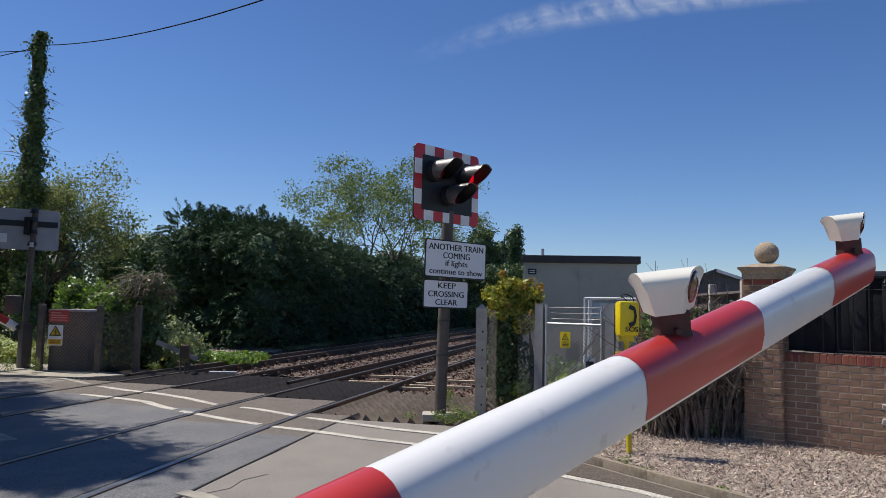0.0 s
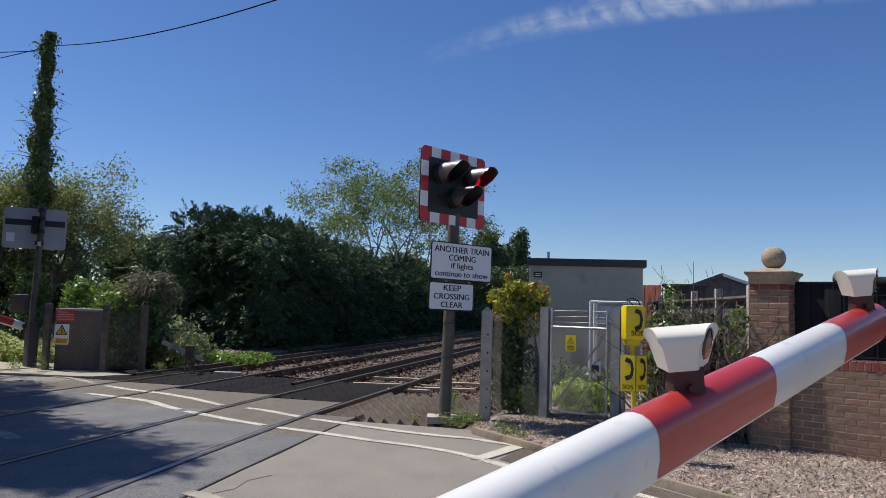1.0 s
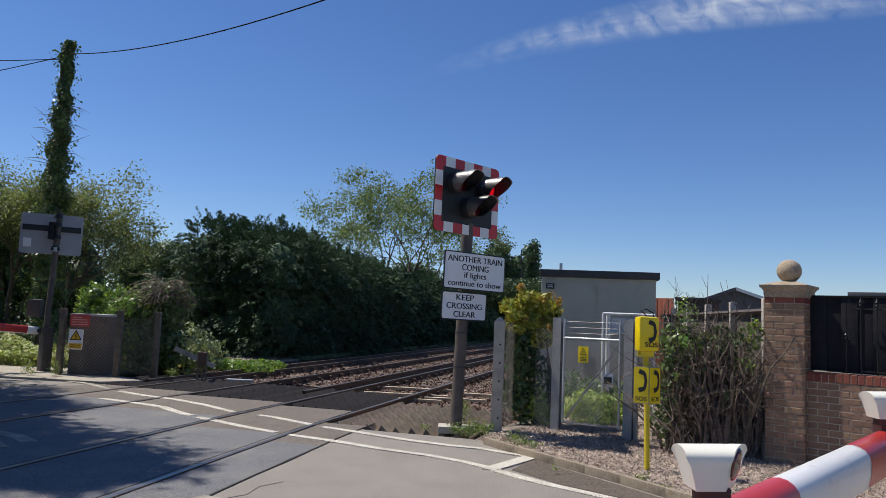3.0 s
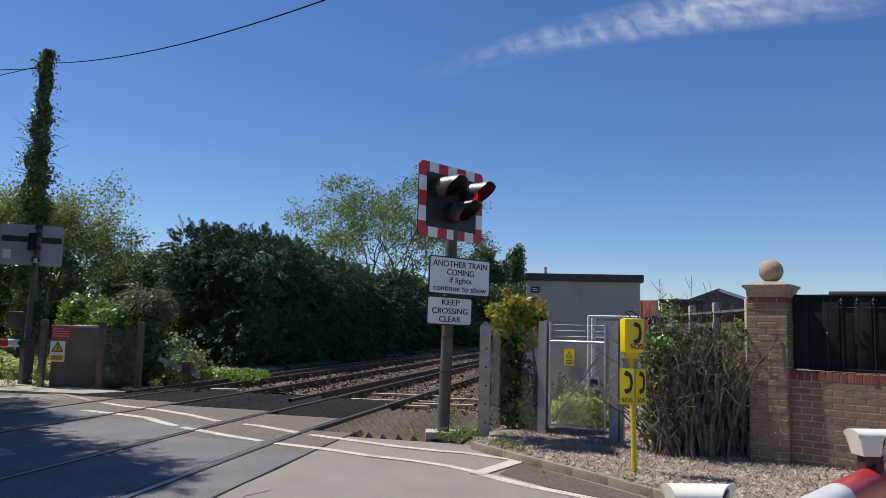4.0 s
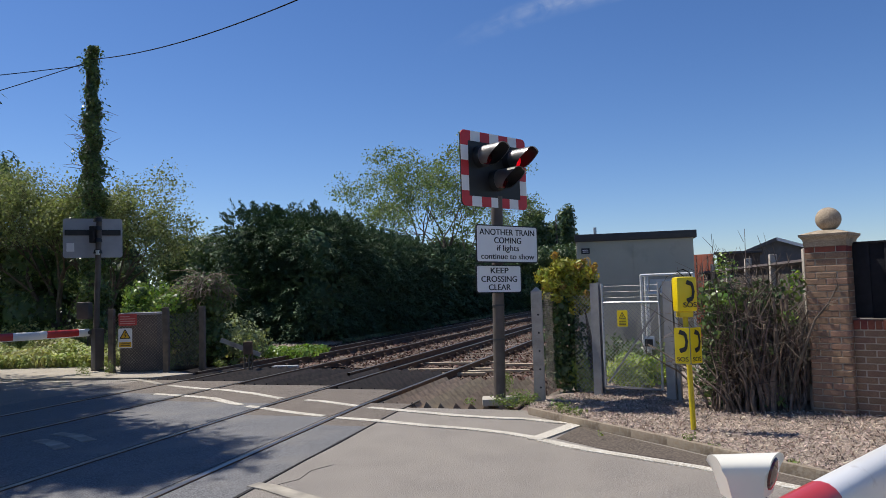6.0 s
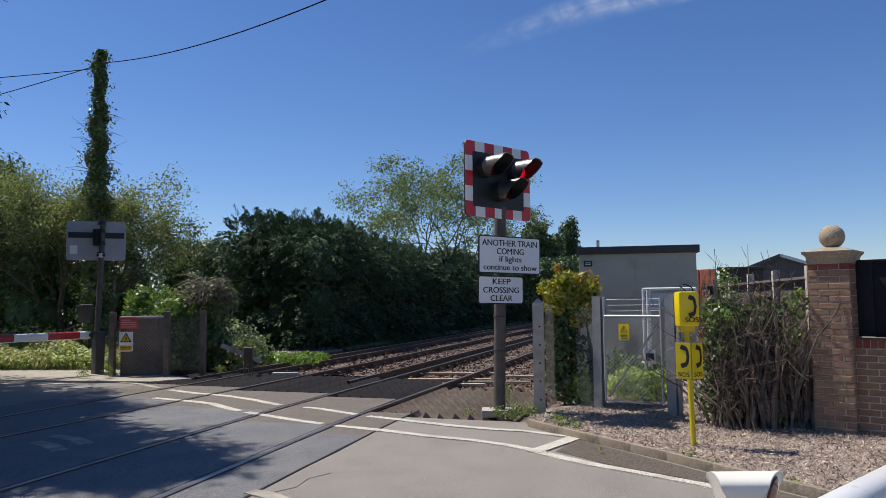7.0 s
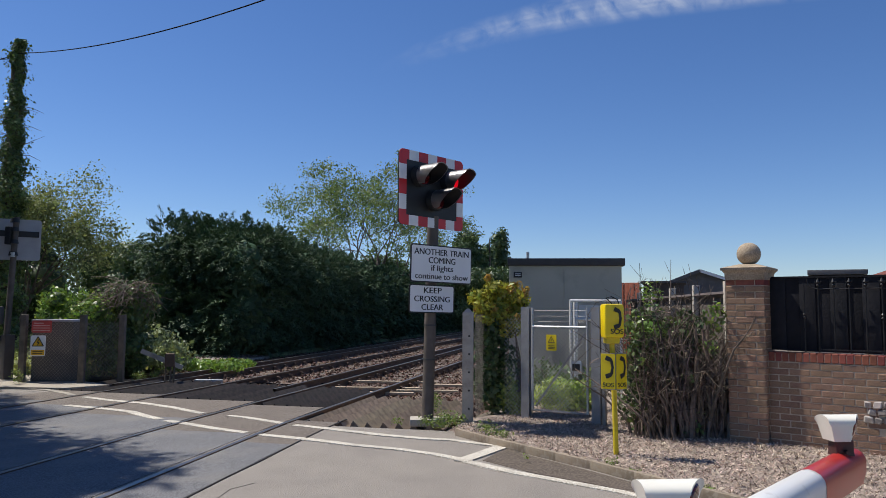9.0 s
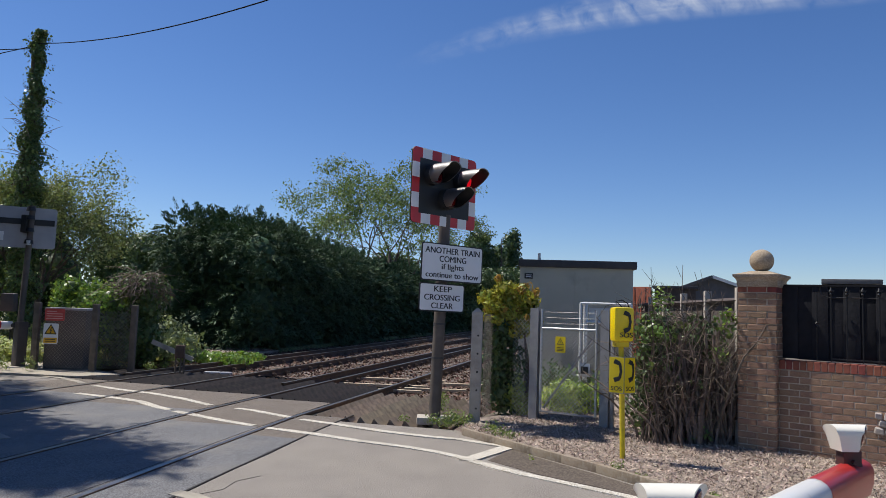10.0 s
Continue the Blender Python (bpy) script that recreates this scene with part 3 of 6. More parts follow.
tagged(part("coiled_cable", bm, M_CABLE), "loop of dark cable lying on the ballast", "cable")
box(bm := B(), (*rp(8.7, 14.9)[:2], -0.02), (0.6, 0.18, 0.08), bevel=0.02)
tagged(part("track_plate", bm, M_SIGNBACK), "small pale metal plate between the rails", "plate")

# ---- verges ----
bm = B()
slab(bm, KERB + [(16, 0), (16, 16), (4.6, 16), (1.4, 11.2), (0.55, 10.3)], -0.3, 0.07)
setting("mulch_bed", bm, M_MULCH, "raised bed covered in brown bark mulch", "mulch bed")
bm = B()
slab(bm, [(1.4, 11.2), (4.6, 16), (16, 16), (40, 60), (30, 90), tuple(rp(1.5, 90)[:2]), tuple(rp(1.5, 13)[:2]), (0.55, 10.3)], -0.3, 0.04)
setting("track_verge", bm, M_SOIL, "dry soil verge beside the track", "verge")
bm = B()
slab(bm, [(-60, 15.05), (-11.2, 15.05), (-8.6, 14.8), (-6.9, 14.6), (-6.3, 15.2), (-9.0, 17.6), (-60, 17.4)], -0.3, 0.04)
setting("pavement", bm, M_SAND, "dusty pale verge beside the road", "pavement")
bm = B()
slab(bm, [(-60, 17.4), (-9, 17.6), (-6.3, 15.2), tuple(rp(10.9, 13.2)[:2]), tuple(rp(14.2, 13.2)[:2]), tuple(rp(14.2, 24)[:2]), tuple(rp(11.6, 24)[:2]), tuple(rp(11.6, 120)[:2]), (-60, 110)], -0.3, 0.0)
setting("verge", bm, M_GRASSBASE, "rough green verge beyond the track", "verge")
bm = B()
slab(bm, [(-4.9, 12.95), (-6.9, 14.5), (-6.3, 15.15), tuple(rp(11.4, 13.0)[:2]), tuple(rp(10.2, 12.4)[:2])], -0.3, -0.004)
setting("verge_edge", bm, M_SOIL, "dark soil edge beside the crossing", "verge")

# bark chips
n = 110000
x = RNG.uniform(0.4, 7.5, n)
y = RNG.uniform(3.2, 11.6, n)
K = np.array(KERB)
ky = np.interp(x, K[:, 0], K[:, 1])
ok = (y > ky + 0.1) & (y < 9.0 + 1.45 * x) & ~((x > 3.75) & (y > 9.4 - 0.3 * (x - 4)))
P = np.stack([x, y, 0.074 + 0.02 * RNG.random(n)], 1)[ok]
tagged(part("bark_chips", leaf_mesh("bark_chips", P, np.tile([0, 0, 0.9], (len(P), 1)), 0.0095, M_CHIP, long=4.4), M_CHIP), "scattered brown and grey bark chips", "bark mulch", "", "stuff")

# timber kerb
kerb = thing("timber_kerb", "weathered timber edging along the mulch bed", "kerb", "", "structure")
KL = [Vector((x, y, 0)) for x, y in KERB]
for i in range(len(KL) - 1):
    d = KL[i + 1] - KL[i]
    bm = B()
    box(bm, (0, 0, 0.035), (d.length + 0.01, 0.055, 0.11), bevel=0.006)
    ob = part("kerb_timber", bm, M_SLEEPER_KERB, kerb)
    c = (KL[i] + KL[i + 1]) / 2
    ob.matrix_basis = pose(c.x, c.y, 0, 0, 0, math.degrees(math.atan2(d.y, d.x)))

# ---- wig-wag signal ----
def hood(parent, x, z, lit):
    body = B()
    lathe(body, [(0.15, 0.0), (0.15, 0.1), (0.135, 0.115), (0.13, 0.115)], 28, pose(x, -0.02, z, 90))
    hs = part("lamp_case", body, M_BOARD, parent)
    bm = B()
    m = pose(x, -0.12, z, 90)
    k = 26
    rings = []
    for j in range(7):
        f = j / 6
        row = []
        for i in range(k + 1):
            a = radians(-55 + 290 * i / k)
            full = 0.36 * (1.0 - 0.72 * max(0.0, (0.55 - math.sin(a)) / 1.4))
            row.append(bm.verts.new(m @ Vector((0.146 * math.cos(a), 0.146 * math.sin(a), full * f))))
        rings.append(row)
    for a, b in zip(rings, rings[1:]):
        for i in range(k):
            bm.faces.new((a[i], a[i + 1], b[i + 1], b[i]))
    bmesh.ops.solidify(bm, geom=bm.faces[:], thickness=0.006)
    part("hood", bm, M_HOOD, hs, "black visor open below, sun glint put into its colour")
    # Added lining keeps the glint colour off the visor's black inside.
    bm = B()
    rows = []
    for f in (0.0, 0.5, 0.97):
        row = []
        for i in range(k + 1):
            a = radians(-55 + 290 * i / k)
            full = 0.36 * (1.0 - 0.72 * max(0.0, (0.55 - math.sin(a)) / 1.4))
            row.append(bm.verts.new(m @ Vector((0.136 * math.cos(a), 0.136 * math.sin(a), full * f))))
        rows.append(row)
    for a, b in zip(rows, rows[1:]):
        for i in range(k):
            bm.faces.new((a[i], a[i + 1], b[i + 1], b[i]))
    part("hood_lining", bm, M_BOARD, hs, "matt black inside of the visor")
    bm = B()
    lathe(bm, [(0.125, 0.0), (0.115, 0.012), (0.06, 0.03), (0.005, 0.036)], 24, pose(x, -0.132, z, 90))
    part("lens", bm, M_REDLIT if lit else M_LENS, hs, "glowing red lens" if lit else "unlit dark red lens")


def rounded_plate(bm, w, h, r, y0, y1, seg=6):
    pts = []
    for cx, cz, a0 in ((w / 2 - r, h / 2 - r, 0), (-w / 2 + r, h / 2 - r, 90), (-w / 2 + r, -h / 2 + r, 180), (w / 2 - r, -h / 2 + r, 270)):
        for i in range(seg + 1):
            a = radians(a0 + 90 * i / seg)
            pts.append((cx + r * math.cos(a), cz + r * math.sin(a)))
    f = [bm.verts.new((x, y0, z)) for x, z in pts]
    b = [bm.verts.new((x, y1, z)) for x, z in pts]
    bm.faces.new(f)
    bm.faces.new(b[::-1])
    for i in range(len(pts)):
        bm.faces.new((f[i], b[i], b[(i + 1) % len(pts)], f[(i + 1) % len(pts)]))
    bmesh.ops.recalc_face_normals(bm, faces=bm.faces[:])
    return bm


WX, WY = 0.17, 10.42
signal = thing("wig_wag_signal", "crossing wig-wag signal with red and white bordered board on post", "crossing signal", m=pose(WX, WY, 0))
bm = B()
rod(bm, (-0.045, 0, -0.05), (0.015, 0, 2.95), 0.084, 0.082, 20)
part("post", bm, M_POLE, signal)
for z in (0.9, 1.38):
    part("post_band", rod(B(), (-0.045 + 0.02 * z, 0, z), (-0.045 + 0.02 * z, 0, z + 0.025), 0.09, None, 20), M_DARKTRIM, signal)
bm = B()
box(bm, (-0.04, 0.02, 0.04), (0.5, 0.34, 0.1), bevel=0.02)
part("post_base", bm, M_CONC, signal, "pale concrete base block")
head = part("backboard", rounded_plate(B(), 1.33, 1.05, 0.07, -0.012, 0.012), M_BOARD, signal, "matt black signal backboard")
head.matrix_basis = pose(-0.01, -0.1, 3.3, 0, 0, 46)
BW, BH, nw, nh = 1.33, 1.05, 7, 5
cw, ch = BW / nw, BH / nh


def corner_tile(bm, sx, sz):
    r, pts = 0.07, []
    w2, h2 = BW / 2, BH / 2
    for i in range(7):
        a = radians(90 * i / 6)
        pts.append((w2 - r + r * math.cos(a), h2 - r + r * math.sin(a)))
    pts += [(w2 - cw, h2), (w2 - cw, h2 - 0.14), (w2 - 0.14, h2 - 0.14), (w2 - 0.14, h2 - ch), (w2, h2 - ch)]
    pts = [(x * sx, z * sz) for x, z in pts]
    f = [bm.verts.new((x, -0.0155, z)) for x, z in pts]
    b = [bm.verts.new((x, -0.01, z)) for x, z in pts]
    bm.faces.new(f)
    for i in range(len(pts)):
        bm.faces.new((f[i], b[i], b[(i + 1) % len(pts)], f[(i + 1) % len(pts)]))
    bmesh.ops.recalc_face_normals(bm, faces=bm.faces[:])


for sx in (-1, 1):
    for sz in (-1, 1):
        bm = B()
        corner_tile(bm, sx, sz)
        part("border_tile", bm, M_SIGNRED, head, "red border corner", smooth=False)
for i in range(1, nw - 1):
    for sz in (-1, 1):
        bm = B()
        box(bm, (-BW / 2 + cw * (i + 0.5), -0.0125, sz * (BH / 2 - 0.07)), (cw - 0.001, 0.006, 0.14))
        part("border_tile", bm, M_SIGNRED if i % 2 == 0 else M_SIGNWHITE, head, smooth=False)
for i in range(1, nh - 1):
    for sx in (-1, 1):
        bm = B()
        box(bm, (sx * (BW / 2 - 0.07), -0.0125, -BH / 2 + ch * (i + 0.5)), (0.14, 0.006, ch - 0.001))
        part("border_tile", bm, M_SIGNRED if i % 2 == 0 else M_SIGNWHITE, head, smooth=False)
lamps = thing("lamp_cluster", "", "")
lamps.parent = signal
lamps.matrix_basis = head.matrix_basis
for x, z, lit in ((-0.3, 0.17, False), (0.3, 0.17, True), (0.0, -0.14, False)):
    hood(lamps, x, z, lit)
for w, h, z, lines in ((1.075, 0.53, 2.25, (("ANOTHER TRAIN", 0.122, 0.16, 0.96), ("COMING", 0.122, 0.045, 0.47), ("if lights", 0.115, -0.062, 0.39), ("continue to show", 0.115, -0.178, 0.93))),
                       (0.785, 0.4, 1.762, (("KEEP", 0.115, 0.115, 0.31), ("CROSSING", 0.115, -0.005, 0.62), ("CLEAR", 0.115, -0.12, 0.38)))):
    plate = part("sign_plate", rounded_plate(B(), w, h, 0.035, -0.012, 0.0), M_SIGNBLACK, signal, "black-edged sign plate")
    plate.matrix_basis = pose(0.135 if w > 0.9 else 0.0, -0.13, z, 0, 1.0, 35)
    part("sign_face", rounded_plate(B(), w - 0.035, h - 0.035, 0.028, -0.0155, -0.011), M_SIGNWHITE, plate, "white sign face with black lettering")
    for s, size, dz, width in lines:
        lettering(s, size, M_SIGNBLACK, plate, pose(0, -0.0165, dz, 90), width)
    bm = B()
    for dz in (-h * 0.3, h * 0.3):
        box(bm, (-0.13 if w > 0.9 else -0.03, 0.045, dz), (0.3, 0.09, 0.03))
    part("sign_bracket", bm, M_DARKTRIM, plate)

# far signal, seen from the back
far = thing("far_wig_wag_signal", "grey back of a second crossing signal on a post", "crossing signal", m=pose(-9.15, 16.6, 0))
bm = B()
rod(bm, (-0.06, 0, -0.05), (0.05, 0, 3.62), 0.066, 0.062, 16)
part("post", bm, M_POLE, far)
bb = part("backboard", rounded_plate(B(), 1.28, 0.93, 0.06, 0.0, 0.03), M_SIGNBACK, far, "plain grey back of the board")
bb.matrix_basis = pose(-0.17, 0.12, 3.13, 0, 0, 26)
bm = B()
box(bm, (0, -0.02, 0.13), (1.2, 0.05, 0.13))
part("mounting_bar", bm, M_BOARD, bb)
bm = B()
for z in (2.75, 3.02, 3.3, 3.5):
    rod(bm, (0.03, -0.03, z), (0.03, -0.03, z + 0.09), 0.1, 0.08, 12)
box(bm, (-0.07, -0.05, 3.2), (0.12, 0.16, 0.4), bevel=0.02)
part("clamp", bm, M_BOARD, far)
bm = B()
rod(bm, (0.05, -0.08, 2.72), (0.05, -0.08, 2.82), 0.05, 0.05, 10)
part("lamp_back", bm, M_GALV, far)
bm = B()
box(bm, (-0.48, -0.035, -0.22), (0.16, 0.02, 0.2))
part("sticker", bm, M_SIGNWHITE, bb)
bm = B()
box(bm, (-0.2, -0.2, 1.42), (0.3, 0.2, 0.4), bevel=0.04)
part("junction_box", bm, M_CABINET, far)


# ---- barriers ----
def boom_section(k=1.0):
    pts = []
    for i in range(9):
        a = radians(180 * i / 8)
        pts.append((0.062 * math.cos(a) * k, 0.03 + 0.0575 * math.sin(a) * k))
    pts = pts + [(-0.06 * k, -0.02), (-0.047 * k, -0.07 * k), (-0.03, -0.0875), (0.03, -0.0875), (0.047 * k, -0.07 * k), (0.06 * k, -0.02)]
    return pts[-3:] + pts[:-3]


def boom_piece(x0, x1, prof, cap=True, taper=None):
    bm = B()
    xs = [x0, x1] if not taper else [x0, x1 - 0.05, x1 - 0.02, x1]
    ks = [1, 1] if not taper else [1, 1, 0.93, 0.72]
    rings = [[bm.verts.new((x, y * k, z * k)) for y, z in prof] for x, k in zip(xs, ks)]
    for a, b in zip(rings, rings[1:]):
        for i in range(len(prof)):
            bm.faces.new((a[i], b[i], b[(i + 1) % len(prof)], a[(i + 1) % len(prof)]))
    if cap:
        bm.faces.new(rings[0])
        bm.faces.new(rings[-1][::-1])
    bmesh.ops.recalc_face_normals(bm, faces=bm.faces[:])
    return bm


def boom_lamp(parent, s, turn=-42.7):
    m = pose(s, 0, -0.004, 0, 0, turn)
    bm = B()
    W = 0.055
    rings = []
    nseg = 10
    for i in range(nseg + 1):
        a = radians(-90 + 180 * i / nseg)
        y = W * math.sin(a)
        top = 0.258 - 0.006 * (1 - math.cos(a))
        rings.append([bm.verts.new(m @ Vector(v)) for v in ((-0.088, y, top - 0.02 * (1 - math.cos(a))), (0.082 + 0.8 * y, y, top - 0.02 * (1 - math.cos(a))), (0.068 + 0.8 * y, y * 0.95, 0.21), (0.052 + 0.6 * y, y * 0.8, 0.145), (-0.058, y * 0.8, 0.145), (-0.075, y * 0.95, 0.21))])
    for a, b in zip(rings, rings[1:]):
        for i in range(6):
            bm.faces.new((a[i], b[i], b[(i + 1) % 6], a[(i + 1) % 6]))
    bm.faces.new(rings[0])
    bm.faces.new(rings[-1][::-1])
    bmesh.ops.recalc_face_normals(bm, faces=bm.faces[:])
    lamp = part("lamp_housing", bm, M_HOUSING, parent, "cream plastic boom lamp housing")
    bm = B()
    lathe(bm, [(0.037, 0), (0.033, 0.006), (0.015, 0.012), (0.002, 0.013)], 18, m @ pose(0.066, 0, 0.205, 0, 0, -38.5) @ pose(0, 0, 0, 0, 103, 0) @ Matrix.Diagonal((1.25, 1.15, 1, 1)))
    part("lens", bm, M_LENS, lamp, "dark red lens")
    bm = B()
    box(bm, (0, 0, 0.115), (0.085, 0.06, 0.07), m, 0.006)
    bmesh.ops.create_cone(bm, cap_ends=True, segments=4, radius1=0.062, radius2=0.05, depth=0.055, matrix=m @ pose(0, 0, 0.107) @ Matrix.Diagonal((1, 0.72, 1, 1)) @ pose(0, 0, 0, 0, 0, 45))
    rod(bm, m @ Vector((0, -0.05, 0.1)), m @ Vector((0, 0.05, 0.1)), 0.009, None, 8)
    part("bracket", bm, M_RUSTRED, lamp, "dark red lamp bracket")


def boom(name, label, length, reds):
    ob = thing(name, label, "barrier boom")
    sec = boom_section()
    part("boom_body", boom_piece(0.0, length, sec, True, True), M_BOOMWHITE, ob, "white tubular boom")
    red = [(y * 1.02, z * 1.012 if z > 0 else z) for y, z in sec if z > -0.08]
    for x0, x1 in reds:
        bm = B()
        end = x1 >= length
        xs = [(x0, 1.0), (min(x1, length - 0.05), 1.0)] + ([(length - 0.02, 0.935), (length + 0.002, 0.73)] if end else [])
        rings = [[bm.verts.new((x + (0.0 if end and j > 0 else 0.22 * (z + 0.02) * (-0.25)), y * k, z * k)) for y, z in red] for j, (x, k) in enumerate(xs)]
        for a, b in zip(rings, rings[1:]):
            for i in range(len(red) - 1):
                bm.faces.new((a[i], b[i], b[i + 1], a[i + 1]))
        if end:
            bm.faces.new(rings[-1][::-1])
        bmesh.ops.recalc_face_normals(bm, faces=bm.faces[:])
        part("red_band", bm, M_BOOMRED, ob, "glossy red reflective band")
    return ob


PIV = (-1.3416, -0.1104, 0.9043)
near_boom = boom("barrier_boom", "white barrier boom with red bands and cream lamps, coming down", 4.89, [(1.05, 1.87), (2.66, 3.43), (4.2, 4.89)])
boom_lamp(near_boom, 2.936)
boom_lamp(near_boom, 4.683)
far_boom = boom("far_barrier_boom", "far white and red barrier boom coming down", 5.6, [(0.25, 0.95), (1.65, 2.4), (3.1, 3.85), (4.6, 5.6)])
bm = B()
lathe(bm, [(0.05, 0.09), (0.075, 0.12), (0.075, 0.19), (0.05, 0.23), (0.01, 0.245)], 16, pose(1.95, 0, 0))
part("boom_lamp", bm, M_LENS, far_boom, "small red boom lamp")
for p, az, label in ((PIV, 43.88, "barrier"), ((-9.2, 16.3, 0.92), 213, "barrier")):
    m = pose(p[0], p[1], 0, 0, 0, 90 - az)
    ob = thing("barrier_machine", "grey barrier machine on a pedestal carrying the boom", "barrier machine", "barrier machines", m=m)
    bm = B()
    box(bm, (-0.12, 0.17, 0.45), (0.22, 0.2, 1.1), bevel=0.02)
    part("cabinet", bm, M_CABINET, ob)
    bm = B()
    rod(bm, (0, -0.09, p[2]), (0, 0.12, p[2]), 0.05, None, 14)
    part("axle", bm, M_DARKTRIM, ob)
# ---- trackside post, gate, phone ----
cp = thing("concrete_post", "weathered concrete post with drilled holes at the track side", "post", m=pose(0.685, 10.25, 0, 0, 0, -8))
bm = B()
box(bm, (0, 0, 0.77), (0.15, 0.14, 1.62), bevel=0.012)
bmesh.ops.create_cone(bm, cap_ends=True, segments=4, radius1=0.1, radius2=0.02, depth=0.06, matrix=pose(0, 0, 1.6, 0, 0, 45))
part("shaft", bm, M_CONC, cp)
for z in (0.25, 0.5, 0.75, 1.0, 1.25):
    bm = B()
    rod(bm, (0.02, -0.074, z), (0.02, -0.06, z), 0.014, None, 10)
    part("bolt_hole", bm, M_GROOVE, cp)


def wire_mesh(bm, p, q, z0, z1, pitch, r=0.0018):
    p, q = Vector(p), Vector(q)
    L, H, d = (q - p).length, z1 - z0, (q - p).normalized()
    for sgn in (1, -1):
        c = -H
        while c < L:
            a, b = max(c, 0.0), min(c + H, L)
            if b > a:
                za, zb = a - c, b - c
                if sgn < 0:
                    za, zb = H - za, H - zb
                A = p + d * a + Vector((0, 0, z0 + za))
                Bq = p + d * b + Vector((0, 0, z0 + zb))
                rod(bm, A, Bq, r, None, 3, False)
            c += pitch
    return bm


GL, GR = Vector((1.53, 10.56, 0.1)), Vector((2.41, 9.95, 0.1))
gz = math.degrees(math.atan2(GR.y - GL.y, GR.x - GL.x))
for p, w, label in ((GL, 0.17, "dark weathered steel gate post"), (GR, 0.17, "galvanised steel gate post with channel edge")):
    ob = thing("gate_post", label, "gate post", "gate posts", m=pose(p.x, p.y, 0.05, 0, 0, gz))
    bm = B()
    box(bm, (0, 0.05, 0.8), (0.012, 0.1, 1.62))
    box(bm, (0, 0, 0.8), (w * 0.75, 0.012, 1.62))
    box(bm, (0, 0.1, 0.8), (w * 0.75, 0.012, 1.62))
    part("channel", bm, M_STEELPOST, ob, smooth=False)
    if p is GR:
        bm = B()
        box(bm, (0.11, 0.02, 0.8), (0.05, 0.05, 1.6), bevel=0.006)
        part("side_strip", bm, M_STEELPOST, ob)
gate = thing("mesh_gate", "closed galvanised chain-link gate between steel posts", "gate", m=pose(GL.x, GL.y, 0, 0, 0, gz))
GW = (GR - GL).length
bm = B()
for a, b in (((0.12, 0, 0.2), (0.12, 0, 1.65)), ((GW - 0.12, 0, 0.2), (GW - 0.12, 0, 1.65)), ((0.12, 0, 1.38), (GW - 0.12, 0, 1.38))):
    rod(bm, a, b, 0.017, None, 10)
part("gate_frame", bm, M_GALV, gate)
bm = B()
rod(bm, (0.12, 0, 0.2), (GW - 0.12, 0, 0.2), 0.014, None, 8)
rod(bm, (0.16, 0.02, 0.25), (GW - 0.15, 0.02, 1.3), 0.016, None, 8)
part("brace", bm, M_STEELPOST, gate)
part("wire_mesh", wire_mesh(B(), (0.12, -0.012, 0), (GW - 0.12, -0.012, 0), 0.2, 1.38, 0.058, 0.003), M_WIRE, gate, smooth=False)
for z in (1.45, 1.53, 1.61):
    bm = B()
    rod(bm, (0.12, 0, z), (GW - 0.12, 0, z + 0.005), 0.0025, None, 4)
    part("top_wire", bm, M_WIRE, gate)
notice = part("warning_sign", rounded_plate(B(), 0.155, 0.225, 0.012, -0.03, -0.024), M_YELLOW, gate, "yellow warning sign with black triangle")
notice.matrix_basis = pose(0.43, -0.005, 1.16)
bm = B()
for i in range(3):
    a, b = [Vector((0.055 * math.sin(radians(120 * (i + j))), -0.031, 0.03 + 0.055 * math.cos(radians(120 * (i + j))))) for j in (0, 1)]
    rod(bm, a, b, 0.004, None, 6)
box(bm, (0, -0.031, 0.035), (0.007, 0.003, 0.035))
for z in (-0.045, -0.065, -0.085):
    box(bm, (0, -0.031, z), (0.1, 0.002, 0.008))
part("symbol", bm, M_SIGNBLACK, notice)
bm = B()
box(bm, (GW - 0.27, -0.02, 0.83), (0.16, 0.03, 0.18), bevel=0.01)
part("lock_plate", bm, M_GALV, gate)
bm = B()
box(bm, (GW - 0.27, -0.037, 0.83), (0.11, 0.01, 0.1))
part("lock_slot", bm, M_BOARD, gate)
# chain-link side panel between the concrete post and the shrub
side = thing("chain_link_fence", "narrow chain-link panel beside the concrete post", "fence panel")
part("wire_mesh", wire_mesh(B(), (0.78, 10.25, 0), (1.02, 11.2, 0), 0.1, 1.55, 0.06, 0.0025), M_RUSTWIRE, side, smooth=False)
side2 = thing("chain_link_fence", "chain-link panel between shrub and gate post", "fence panel")
part("wire_mesh", wire_mesh(B(), (1.26, 10.78, 0), (1.5, 10.62, 0), 0.1, 1.5, 0.06, 0.0022), M_WIRE, side2, smooth=False)

PX, PY = 2.135, 7.93
phone = thing("emergency_phone", "yellow emergency telephone with SOS signs on a yellow post", "emergency phone", m=pose(PX, PY, 0.075))
bm = B()
tube(bm, [(0.0, 0, 0), (-0.012, 0, 0.6), (-0.035, 0, 1.3)], 0.028, 14)
part("post", bm, M_YELLOWPOST, phone)
bm = B()
box(bm, (0, 0, 0.0), (0.225, 0.16, 0.37), bevel=0.035)
for v in bm.verts:
    if v.co.z < -0.1:
        v.co.y *= 0.9
ph = part("phone_case", bm, M_YELLOW, phone, "moulded yellow phone case")
ph.matrix_basis = pose(-0.035, -0.03, 1.43, 0, 0, 8)
bm = B()
box(bm, (0.0, 0.02, -0.21), (0.15, 0.11, 0.07), bevel=0.012)
part("case_foot", bm, M_YELLOWPOST, ph)
